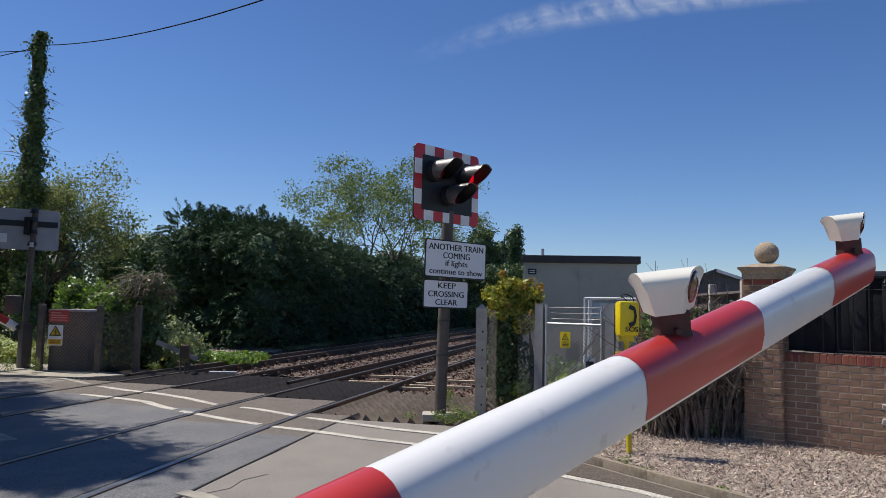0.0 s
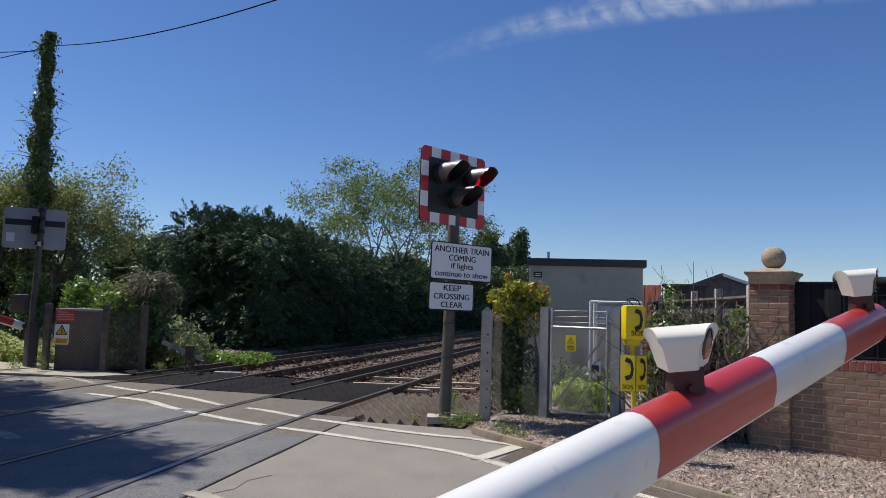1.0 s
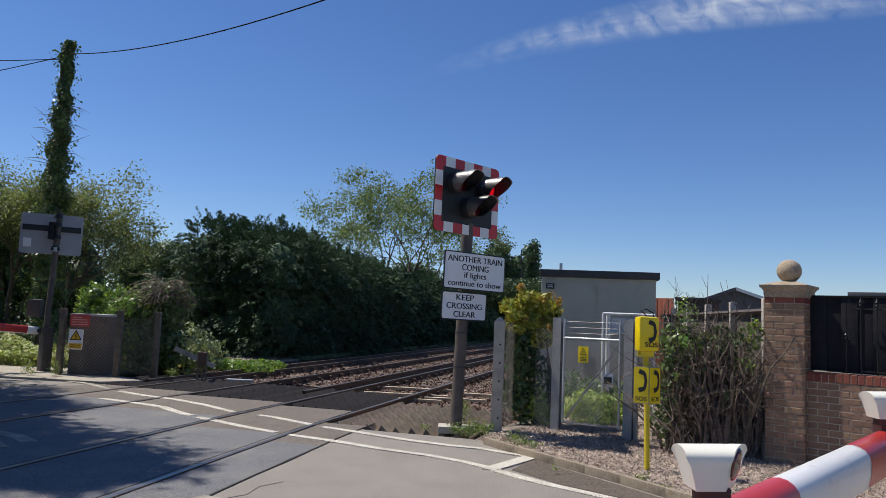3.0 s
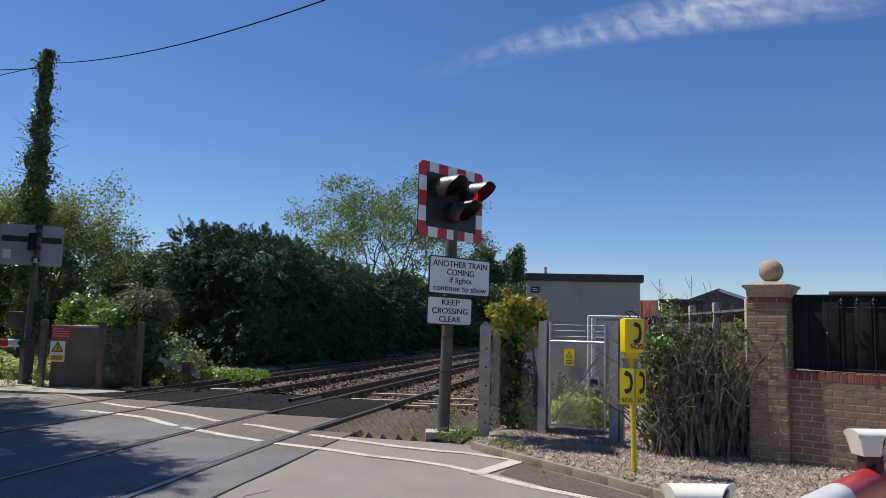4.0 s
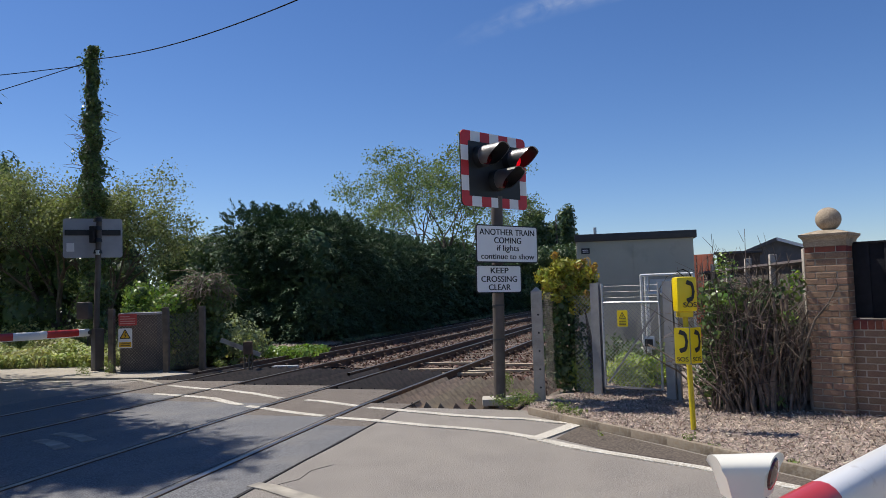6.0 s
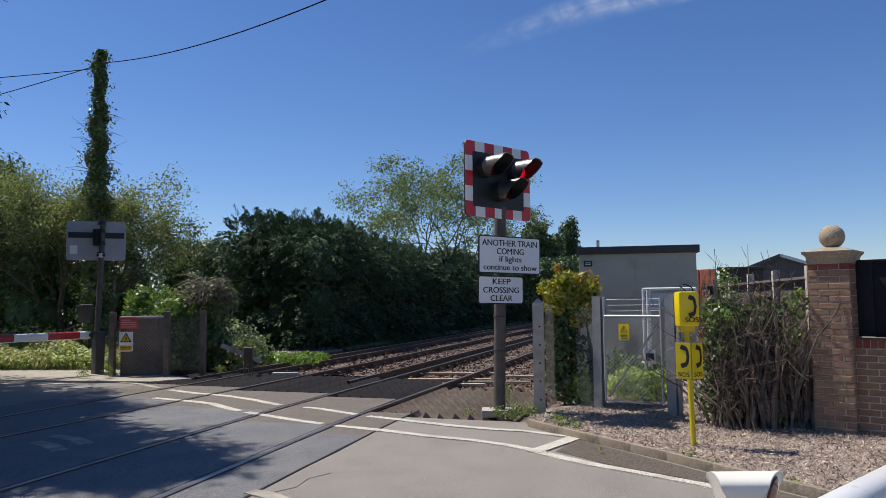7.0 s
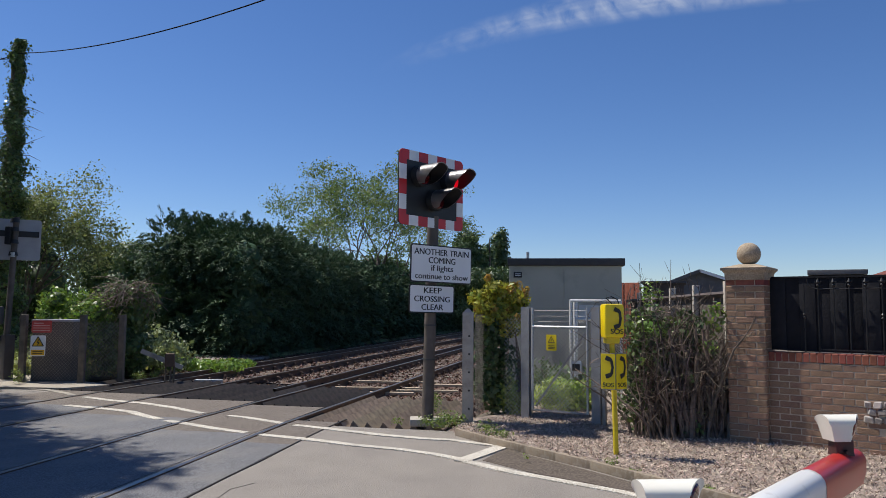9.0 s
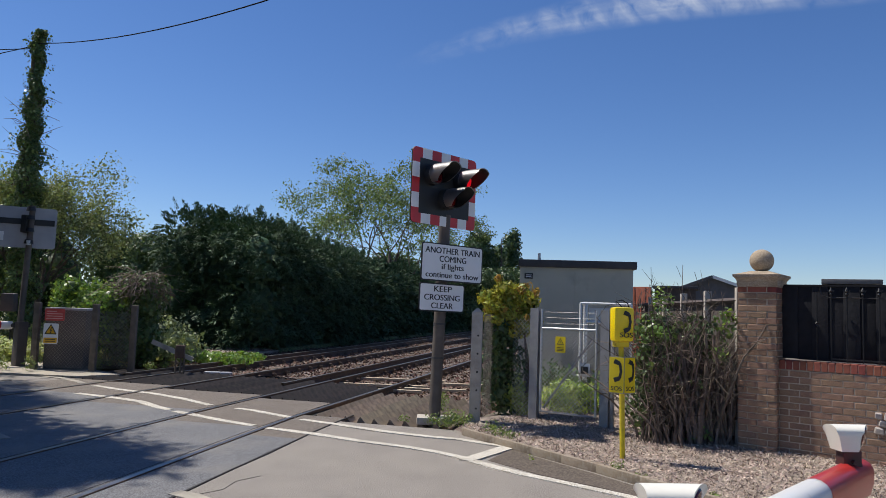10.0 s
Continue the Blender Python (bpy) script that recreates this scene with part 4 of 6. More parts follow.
bm = B()
tube(bm, [(0.02, 0.05, 0.19), (-0.05, 0.05, 0.25), (0.02, 0.05, 0.265), (0.09, 0.06, 0.23), (0.12, 0.07, 0.16)], 0.006, 8)
part("wire_loop", bm, M_CABLE, ph)


def handset(bm, h, y):
    pts = [(-0.16 * h, -0.47 * h), (0.06 * h, -0.385 * h), (0.135 * h, -0.3 * h), (0.186 * h, 0.0), (0.135 * h, 0.3 * h)] + [(0.06 * h, 0.385 * h), (-0.16 * h, 0.47 * h)]
    tube(bm, [(x, y, z) for x, z in pts], [0.12 * h, 0.115 * h, 0.08 * h, 0.075 * h, 0.08 * h, 0.115 * h, 0.12 * h], 10)
    for v in bm.verts:
        v.co.y = y + (v.co.y - y) * 0.12
    return bm


hsym = part("handset_symbol", handset(B(), 0.21, 0.0), M_SIGNBLACK, ph, "black handset symbol")
hsym.matrix_basis = pose(0.025, -0.083, 0.03)
lettering("SOS", 0.075, M_SIGNBLACK, ph, pose(0.02, -0.0815, -0.115, 90), 0.145)
for x, rz, w in ((-0.095, -30, 0.155), (0.045, 33, 0.155)):
    pl = part("sign_plate", rounded_plate(B(), w, 0.375, 0.012, -0.008, 0.0), M_YELLOW, phone, "yellow SOS plate")
    pl.matrix_basis = pose(x, -0.075, 0.89, 0, 0, rz)
    bm = B()
    box(bm, (0, 0.004, 0), (w + 0.012, 0.006, 0.39))
    part("plate_back", bm, M_STEELPOST, pl)
    k = part("handset_symbol", handset(B(), 0.215, 0.0), M_SIGNBLACK, pl)
    k.matrix_basis = pose(0.01, -0.01, 0.045)
    lettering("SOS", 0.065, M_SIGNBLACK, pl, pose(0, -0.0095, -0.145, 90), 0.12)

# ---- brick pillar, wall, black fence ----
PM = pose(4.06, 8.84, 0.05, 0, 0, -39)
pillar = thing("brick_pillar", "buff brick gate pillar with stone cap and ball finial", "pillar", m=PM)
bm = B()
box(bm, (0, 0, 0.97), (0.42, 0.42, 1.94))
part("mortar_core", bm, M_MORTAR, pillar, smooth=False)


def brick_mesh(l, w, h, m):
    bm = B()
    box(bm, (0, 0, 0), (l, w, h))
    es = [e for e in bm.edges]
    bmesh.ops.bevel(bm, geom=es, offset=0.005, segments=1, affect="EDGES")
    return mesh_of(bm, "brick", m, False)


BK, RB = brick_mesh(0.213, 0.102, 0.064, M_BRICK), brick_mesh(0.213, 0.102, 0.064, M_REDBRICK)
for c in range(26):
    z = 0.04 + c * 0.075
    me = RB if c == 25 else BK
    a = c % 2
    spots = [(-0.1125, -0.17, 0), (0.1125, -0.17, 0), (-0.1125, 0.17, 0), (0.1125, 0.17, 0), (-0.17, 0, 90), (0.17, 0, 90)]
    for x, y, r in spots:
        ob = part("brick", me, M_BRICK, pillar)
        mm = pose(x, y, z, 0, 0, r)
        ob.matrix_basis = pose(0, 0, 0, 0, 0, 90 * a) @ mm @ pose(RNG.uniform(-0.002, 0.002), RNG.uniform(-0.004, 0.002), 0, 0, 0, RNG.uniform(-0.5, 0.5))
bm = B()
for z0, w0, z1, w1 in ((1.947, 0.45, 2.005, 0.465), (2.005, 0.455, 2.035, 0.475), (2.035, 0.475, 2.065, 0.52), (2.065, 0.535, 2.095, 0.54)):
    bmesh.ops.create_cone(bm, cap_ends=True, segments=4, radius1=w0 / 1.4142, radius2=w1 / 1.4142, depth=z1 - z0, matrix=pose(0, 0, (z0 + z1) / 2, 0, 0, 45))
bmesh.ops.create_cone(bm, cap_ends=True, segments=4, radius1=0.545 / 1.4142, radius2=0.2 / 1.4142, depth=0.05, matrix=pose(0, 0, 2.12, 0, 0, 45))
part("cap", bm, M_CAP, pillar, "moulded buff stone cap", smooth=False)
bm = B()
lathe(bm, [(0.07, 2.12), (0.06, 2.14)] + [(max(0.004, 0.14 * math.sin(radians(a))), 2.275 - 0.14 * math.cos(radians(a))) for a in range(20, 181, 10)], 28)
part("ball", bm, M_CAP, pillar, "stone ball finial")
bm = B()
box(bm, (-0.28, 0.05, 0.15), (0.14, 0.25, 0.36), bevel=0.02)
tagged(part("concrete_footing", bm, M_CONC), "pale concrete footing beside the pillar", "footing").matrix_world = PM

WM = PM @ pose(0.22, -0.012, 0, 0, 0, -1)
wall = thing("brick_wall", "low buff brick garden wall with red brick coping", "wall", "", "structure", m=WM)
WL = 4.4
bm = B()
box(bm, (WL / 2, 0, 0.49), (WL, 0.2, 0.98))
box(bm, (WL / 2, 0, 1.03), (WL, 0.205, 0.09))
part("mortar_core", bm, M_MORTAR, wall, smooth=False)
HB = brick_mesh(0.096, 0.102, 0.064, M_BRICK)
for c in range(13):
    z = 0.04 + c * 0.075
    if c % 2 == 0:
        part("brick", HB, M_BRICK, wall).matrix_basis = pose(0.056, -0.056, z)
    for i in range(20):
        x = (i + 0.5 * (c % 2)) * 0.225 + 0.0
        if x + 0.107 > WL or x < 0.05:
            continue
        if 1.05 < x < 1.9 and 0.25 < z < 0.62 and abs(x - 1.5) < 0.3 + 0.12 * (c % 2):
            continue
        ob = part("brick", BK, M_BRICK, wall)
        ob.matrix_basis = pose(x, -0.056 + RNG.uniform(-0.003, 0.003), z, 0, 0, RNG.uniform(-0.4, 0.4))
cap_m = brick_mesh(0.066, 0.225, 0.105, M_REDBRICK)
for i in range(int(WL / 0.075)):
    ob = part("coping_brick", cap_m, M_REDBRICK, wall)
    ob.matrix_basis = pose(0.04 + i * 0.075, -0.0 + RNG.uniform(-0.004, 0.004), 1.04, 0, RNG.uniform(-1, 1), 0)
M_FLINT = mat("grey flint", (0.42, 0.38, 0.34), 0.6, (0.25, 0.22, 0.2), 14, vary=0.4, bump=0.4)
FLINTS = []
for k in range(5):
    bm = B()
    box(bm, (0, 0, 0), (0.086, 0.05, 0.074))
    for v in bm.verts:
        v.co += Vector(RNG.uniform(-0.011, 0.011, 3))
    bmesh.ops.bevel(bm, geom=bm.edges[:], offset=0.012, segments=1, affect="EDGES")
    FLINTS.append(mesh_of(bm, "flint", M_FLINT, False))
for i in range(9):
    for j in range(7):
        x, z = 1.02 + i * 0.095 + 0.04 * (j % 2), 0.05 + j * 0.085
        if z < 0.26 or (z < 0.36 and x < 1.2):
            continue
        ob = part("flint", FLINTS[int(RNG.integers(0, 5))], M_FLINT, wall)
        ob.matrix_basis = pose(x, -0.1, z, RNG.uniform(-8, 8), RNG.uniform(-12, 12) + 180 * (i % 2), RNG.uniform(-8, 8)) @ Matrix.Diagonal((RNG.uniform(0.85, 1.15), 1, RNG.uniform(0.85, 1.1), 1))

fence = thing("black_fence", "black stained board fence on the wall", "fence", m=WM)
for i in range(26):
    bm = B()
    box(bm, (0, 0, 0.44), (0.174, 0.018, 0.865), bevel=0.004)
    ob = part("board", bm, M_BLACKWOOD, fence)
    ob.matrix_basis = pose(0.088 + i * 0.164, 0.065 + 0.02 * (i % 2), 1.1 + RNG.uniform(-0.006, 0.006), 0, RNG.uniform(-0.25, 0.25))
bm = B()
box(bm, (2.2, 0.075, 1.978), (4.36, 0.06, 0.022))
part("top_rail", bm, M_BLACKWOOD, fence)
railing = thing("iron_railing", "black iron railing with knuckled bars before the boards", "railing", m=WM)
bm = B()
box(bm, (2.47, -0.02, 1.135), (3.86, 0.03, 0.014))
tube(bm, [(0.43, -0.02, 1.95), (0.435, -0.02, 1.9), (0.46, -0.02, 1.86), (0.53, -0.02, 1.835), (4.4, -0.02, 1.835)], 0.007, 6)
part("railing_bar", bm, M_IRON, railing)
KNUCKLE = ((0.008, -0.035), (0.022, -0.018), (0.012, -0.004), (0.012, 0.004), (0.022, 0.018), (0.008, 0.035))
for i in range(25):
    bm = B()
    x = 0.395 if i == 0 else 0.385 + i * 0.161
    rod(bm, (x, -0.02, 1.1), (x, -0.02, 1.9), 0.008, None, 8)
    mids = (1.52,) if i % 5 == 0 else ((1.44, 1.6) if i % 5 == 1 and i > 1 else ())
    for z in mids:
        lathe(bm, [(r, z + dz) for r, dz in KNUCKLE], 8, pose(x, -0.02, 0))
    if i:
        lathe(bm, [(0.008, 1.85), (0.02, 1.875), (0.011, 1.895), (0.024, 1.91), (0.003, 1.955)], 8, pose(x, -0.02, 0))
        tube(bm, [(x - 0.035, -0.02, 1.925), (x - 0.018, -0.02, 1.895), (x + 0.018, -0.02, 1.895), (x + 0.035, -0.02, 1.925)], 0.006, 5)
    part("baluster", bm, M_IRON, railing)

# ---- close-boarded fence running back from the pillar ----
F0, F1 = Vector((3.92, 9.15, 0)), Vector((4.9, 17.0, 0))
bf = thing("board_fence", "weathered close-boarded fence with concrete posts", "fence")
fd = (F1 - F0).normalized()
fl_len = (F1 - F0).length
k = 0
while k * 1.6 < fl_len:
    q = F0 + fd * k * 1.6
    bm = B()
    box(bm, (0, 0, 1.0), (0.1, 0.1, 2.0), bevel=0.01)
    ob = part("fence_post", bm, M_CONC, bf)
    ob.matrix_basis = pose(q.x, q.y, 0, 0, 0, math.degrees(math.atan2(fd.y, fd.x)))
    k += 1
bm = B()
box(bm, (0, 0, 0.93), (0.11, 0.018, 1.8))
bd = mesh_of(bm, "fence_board", M_FENCEWOOD, False)
for i in range(int(fl_len / 0.12)):
    q = F0 + fd * (i * 0.12)
    ob = part("fence_board", bd, M_FENCEWOOD, bf)
    ob.matrix_basis = pose(q.x + 0.03, q.y, RNG.uniform(-0.01, 0.01), 0, 0, math.degrees(math.atan2(fd.y, fd.x)) + 3)
bm = B()
for z in (0.5, 1.84):
    rod(bm, F0 + Vector((-0.02, 0, z)), F1 + Vector((-0.02, 0, z)), 0.035, None, 4)
part("fence_rail", bm, M_FENCEWOOD, bf)

# ---- equipment cabin and white frame ----
CX, CY = 3.15, 15.73
cabin = thing("equipment_cabin", "grey-green flat-roofed railway equipment cabin", "cabin", m=pose(CX, CY, 0, 0, 0, -8))
bm = B()
box(bm, (0, 1.5, 1.28), (2.42, 3.0, 2.66), bevel=0.01)
part("wall", bm, M_REB, cabin)
bm = B()
box(bm, (0.02, 1.5, 2.66), (2.52, 3.12, 0.16), bevel=0.01)
part("roof", bm, M_DARKTRIM, cabin, "dark flat roof edge")
bm = B()
box(bm, (-0.02, -0.004, 1.25), (0.03, 0.02, 2.5))
part("panel_seam", bm, M_REB, cabin)
bm = B()
rod(bm, (-0.8, 0.1, 2.69), (-0.8, 0.1, 2.89), 0.035, None, 10)
part("vent_pipe", bm, M_GALV, cabin)
bm = B()
box(bm, (-1.02, -0.012, 2.38), (0.18, 0.03, 0.12))
part("name_plate", bm, M_BOARD, cabin, "small dark plate with unreadable pale marks")
bm = B()
for z in (2.36, 2.4):
    box(bm, (-1.02, -0.029, z), (0.12, 0.004, 0.015))
part("plate_bars", bm, M_SIGNWHITE, cabin)
frame_ob = thing("white_frame", "white painted tubular door frame beside the cabin", "metal frame", m=pose(2.62, 12.6, 0.06, 0, 0, -20))
for a, b in (((0, 0, 0), (0, 0, 1.72)), ((0.85, 0, 0), (0.85, 0, 1.72)), ((0, 0, 1.72), (0.85, 0, 1.72)), ((0, 0.5, 0), (0, 0.5, 1.72)), ((0, 0, 1.72), (0, 0.5, 1.72)), ((0.1, 0, 0), (0.1, 0, 1.7)), ((0.1, 0, 1.4), (0.8, 0, 1.4))):
    part("tube", rod(B(), a, b, 0.023, None, 10), M_WHITE, frame_ob)
bm = B()
box(bm, (0.45, 0.02, 1.52), (0.62, 0.02, 0.26))
part("panel", bm, M_GALV, frame_ob)

# ---- far-side fence, cabinet, signs ----
lf = thing("mesh_fence", "old timber-posted chain-link fence beside the crossing", "fence")
FP = [(-8.33, 15.7), (-7.06, 15.62), (-6.38, 15.95)]
for x, y in FP:
    bm = B()
    box(bm, (x, y, 0.7), (0.12, 0.12, 1.5), bevel=0.015)
    part("fence_post", bm, M_TIMBERPOST, lf)
for a, b in zip(FP, FP[1:]):
    part("wire_mesh", wire_mesh(B(), (*a, 0), (*b, 0), 0.08, 1.3, 0.075, 0.003), M_RUSTWIRE, lf, smooth=False)
cab = thing("trackside_cabinet", "dark grey trackside cabinet behind the fence", "cabinet", m=pose(-7.8, 16.1, 0))
bm = B()
box(bm, (0, 0, 0.65), (0.85, 0.5, 1.3), bevel=0.02)
part("body", bm, M_CABINET, cab)
bm = B()
box(bm, (0, 0, 1.32), (0.9, 0.56, 0.05), bevel=0.01)
part("lid", bm, M_SIGNBACK, cab)
for name, w, h, x, z, m, label in (("red_notice", 0.4, 0.25, -7.9, 1.2, M_REDSIGN, "red warning notice with pale unreadable lines"), ("electric_warning_sign", 0.3, 0.43, -7.96, 0.8, M_SIGNWHITE, "white sign with yellow high-voltage triangle")):
    sg = thing(name, label, "sign", m=pose(x, 15.58, z, 0, 0, 4))
    part("plate", rounded_plate(B(), w, h, 0.03, -0.01, 0.0), m, sg)
    if h < 0.3:
        bm = B()
        for dz, l in ((0.07, 0.2), (0.02, 0.33), (-0.03, 0.33), (-0.08, 0.33)):
            box(bm, (0 if l > 0.3 else -0.06, -0.012, dz), (l, 0.003, 0.018))
        part("text_bars", bm, mat("pale red lines", (0.75, 0.4, 0.36), 0.6), sg)
    else:
        bm = B()
        tri = [bm.verts.new((0.13 * math.sin(radians(a)), -0.0125, 0.06 + 0.13 * math.cos(radians(a)))) for a in (0, 120, 240)]
        bm.faces.new(tri)
        box(bm, (0, -0.0115, -0.14), (0.27, 0.003, 0.11))
        part("symbol", bm, mat("sign amber", (0.8, 0.45, 0.02), 0.5), sg)
        bm = B()
        for i in range(3):
            a, b = [Vector((0.13 * math.sin(radians(120 * (i + j))), -0.014, 0.06 + 0.13 * math.cos(radians(120 * (i + j))))) for j in (0, 1)]
            rod(bm, a, b, 0.009, None, 6)
        for a, b in (((0.02, -0.014, 0.14), (-0.015, -0.014, 0.07)), ((-0.015, -0.014, 0.07), (0.02, -0.014, 0.07)), ((0.02, -0.014, 0.07), (-0.01, -0.014, 0.01))):
            rod(bm, a, b, 0.008, None, 6)
        for dz in (-0.12, -0.16):
            box(bm, (0, -0.014, dz), (0.2, 0.003, 0.015))
        part("outline", bm, M_SIGNBLACK, sg)
tb = thing("track_box", "small brown relay box on legs beside the ballast", "relay box", m=pose(-5.4, 16.1, 0, 0, 0, 10))
bm = B()
box(bm, (0, 0, 0.48), (0.19, 0.17, 0.28), bevel=0.02)
part("case", bm, M_RAILSIDE, tb)
for x in (-0.08, 0.02, 0.09):
    bm = B()
    rod(bm, (x, 0, -0.15), (x, 0, 0.36), 0.02, None, 8)
    part("leg", bm, M_TIMBERPOST, tb)
bm = B()
box(bm, (0, 0, 0), (1.0, 0.15, 0.1), pose(-5.95, 17.2, 0.42, 0, 24, 20))
tagged(part("fallen_beam", bm, M_CONC), "pale grey concrete beam leaning in the weeds", "beam")
for o, s in ((3.6, 36),):
    bm = B()
    q = rp(o, s)
    rod(bm, (q.x, q.y, -0.2), (q.x, q.y, 0.45), 0.04, None, 8)
    box(bm, (q.x, q.y, 0.5), (0.13, 0.12, 0.16), bevel=0.01)
    tagged(part("track_marker", bm, M_GALV), "small pale marker post beside the track", "marker post", "track markers")

# ---- utility pole clothed in ivy, cables ----
pole = thing("utility_pole", "tall utility pole clothed in ivy", "utility pole", m=pose(-11.22, 20.1, -0.15))
bm = B()
rod(bm, (0, 0, -0.2), (-0.05, 0, 9.0), 0.15, 0.11, 12)
part("shaft", bm, M_BARK, pole)
n = 24000
z = RNG.uniform(1.0, 9.15, n)
a = RNG.uniform(0, 2 * math.pi, n)
lump = 0.11 + 0.1 * np.abs(np.sin(z * 2.3 + np.sin(a * 2))) * (1.3 - z / 12) + 0.05 * np.sin(z * 7 + a)
r = lump * RNG.uniform(0.55, 1.15, n) * np.where(RNG.random(n) < 0.09, 1.9, 1.0) * np.where(z < 5.5, 1.9, np.where(z < 7.2, 1.35, 1.0))
C = np.stack([r * np.cos(a), r * np.sin(a), z], 1)
bm = B()
for i in range(60):
    h, b = RNG.uniform(4.6, 7.4), RNG.uniform(0, 6.28)
    d = Vector((math.cos(b), math.sin(b), RNG.uniform(-0.1, 0.5)))
    l = RNG.uniform(0.3, 0.85)
    tube(bm, [(0, 0, h), d * l * 0.6 + Vector((0, 0, h + 0.04)), d * l + Vector((0, 0, h + RNG.uniform(-0.12, 0.15)))], [0.012, 0.008, 0.003], 4)
tagged(part("bare_growth", bm, M_TWIG, pole, "thin bare twigs standing out of the ivy"), kind="stuff")
part("ivy", leaf_mesh("ivy", C, np.stack([np.cos(a), np.sin(a), 0.3 + 0 * a], 1), 0.055, M_LEAF_IVY, 1.2), M_LEAF_IVY, pole, "dense ivy leaves")


def cable(name, a, b, sag, r=0.02):
    bm = B()
    pts = []
    for i in range(33):
        f = i / 32
        p = Vector(a).lerp(Vector(b), f)
        pts.append((p.x, p.y, p.z - 4 * sag * f * (1 - f)))
    tube(bm, pts, r, 6)
    tagged(part(name, bm, M_CABLE), "thin dark overhead cable strung from the pole", "overhead cable", "overhead cables")


cable("overhead_cable", (-11.2, 20.0, 8.6), (6.0, 4.0, 6.95), 0.94, 0.012)
cable("overhead_cable", (-11.2, 20.0, 8.55), (-40, 28, 8.0), 0.9, 0.012)
cable("overhead_cable", (-11.2, 20.0, 8.45), (-32, 14, 7.0), 0.6, 0.012)
# ---- planting ----
def leafy(name, label, category, blobs, per, size, material, stems=0, long=1.7, kind="", shell=0.5, hang=None, stem_mat=None):
    ob = thing(name, label, category, kind=kind)
    P, Nn = blobs_points(blobs, per, shell)
    ok = P[:, 2] > 0.0
    part("foliage", leaf_mesh(name, P[ok], Nn[ok], size, material, long, hang=hang), material, ob)
    if stems:
        bm = B()
        for x, y, z, rx, ry, rz in blobs[:stems]:
            tube(bm, [(x, y, -0.1), (x + 0.1, y, z * 0.5), (x + RNG.uniform(-0.3, 0.3) * rx, y, z)], [0.07, 0.05, 0.02], 6)
        tagged(part("stems", bm, stem_mat or M_BARK, ob), kind="stuff")
    return ob


# Added solid balls fill the foliage; a darker material paints shade into its gaps.
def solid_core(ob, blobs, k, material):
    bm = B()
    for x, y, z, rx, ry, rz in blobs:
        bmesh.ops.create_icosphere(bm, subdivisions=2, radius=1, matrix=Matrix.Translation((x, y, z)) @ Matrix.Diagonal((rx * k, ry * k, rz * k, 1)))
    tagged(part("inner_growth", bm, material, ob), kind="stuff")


# dark cypress hedge along the far side of the line
hb = []
for s in np.arange(24.2, 75, 1.5):
    for o in np.arange(12.5, 15.6, 1.5):
        top = 4.72 + 0.45 * max(0.0, 1 - (s - 23) / 9) - 0.25 * abs(math.sin(s * 1.7 + o)) - (0.35 if o < 13.5 else 0) - (s - 23) * 0.022
        q = rp(o + RNG.uniform(-0.3, 0.3), s + RNG.uniform(-0.4, 0.4))
        hb.append((q.x, q.y, top - 1.4, 1.25, 1.25, 1.5))
        if s < 28 or o < 13.5:
            hb.append((q.x, q.y, 1.5, 1.35, 1.35, 1.9))
            hb.append((q.x - 0.2, q.y, 0.5, 1.3, 1.3, 0.9))
hedge = thing("cypress_hedge", "dense dark green cypress hedge beside the line", "hedge")
solid_core(hedge, hb, 0.48, M_LEAF_CYPRESS)
P, Nn = blobs_points(hb, 260, 0.5)
P = P[P[:, 2] > 0.0] - 0.22 * Nn[P[:, 2] > 0.0]
tagged(part("inner_foliage", leaf_mesh("inner_foliage", P, RNG.normal(0, 1, P.shape), 0.12, M_LEAF_CYPRESS, 2.2), M_LEAF_CYPRESS, hedge, "shaded inner cypress growth"), kind="stuff")
P, D, A = [], [], []
for x, y, z, rx, ry, rz in hb:
    near = y < 34
    for j in range(230 if near else 110):
        d = RNG.normal(0, 1, 3)
        d /= np.linalg.norm(d)
        if d[2] < -0.5:
            continue
        c = np.array([x, y, z]) + d * np.array([rx, ry, rz]) * RNG.uniform(0.72, 1.02)
        if c[2] < 0.0:
            continue
        out = d + np.array([0, 0, -0.25 if d[2] < 0.6 else 0.5])
        out /= np.linalg.norm(out)
        k = 60 if near else 26
        f = RNG.random(k)[:, None]
        ln = RNG.uniform(0.3, 0.62)
        side = np.cross(out, [0, 0, 1.0]) + 1e-6
        side /= np.linalg.norm(side)
        w = (RNG.normal(0, 1, k) * 0.13)[:, None] * (1.15 - f)
        P.append(c + out * f * ln + side * w + np.array([0, 0, -0.16]) * f * f + RNG.normal(0, 0.025, (k, 3)))
        D.append(np.cross(side, out)[None, :] + RNG.normal(0, 0.15, (k, 3)))
        A.append(out[None, :] * 1.1 + side * np.sign(w) * 0.6)
P, D, A = np.concatenate(P), np.concatenate(D), np.concatenate(A)
tagged(part("foliage", leaf_mesh("foliage", P, D * 1.6, 0.032 + 0.03 * (P[:, 1] > 34), M_LEAF_CYPRESS, 3.2, hang=A * 1.4), M_LEAF_CYPRESS, hedge, "layered drooping cypress sprays"), kind="stuff")

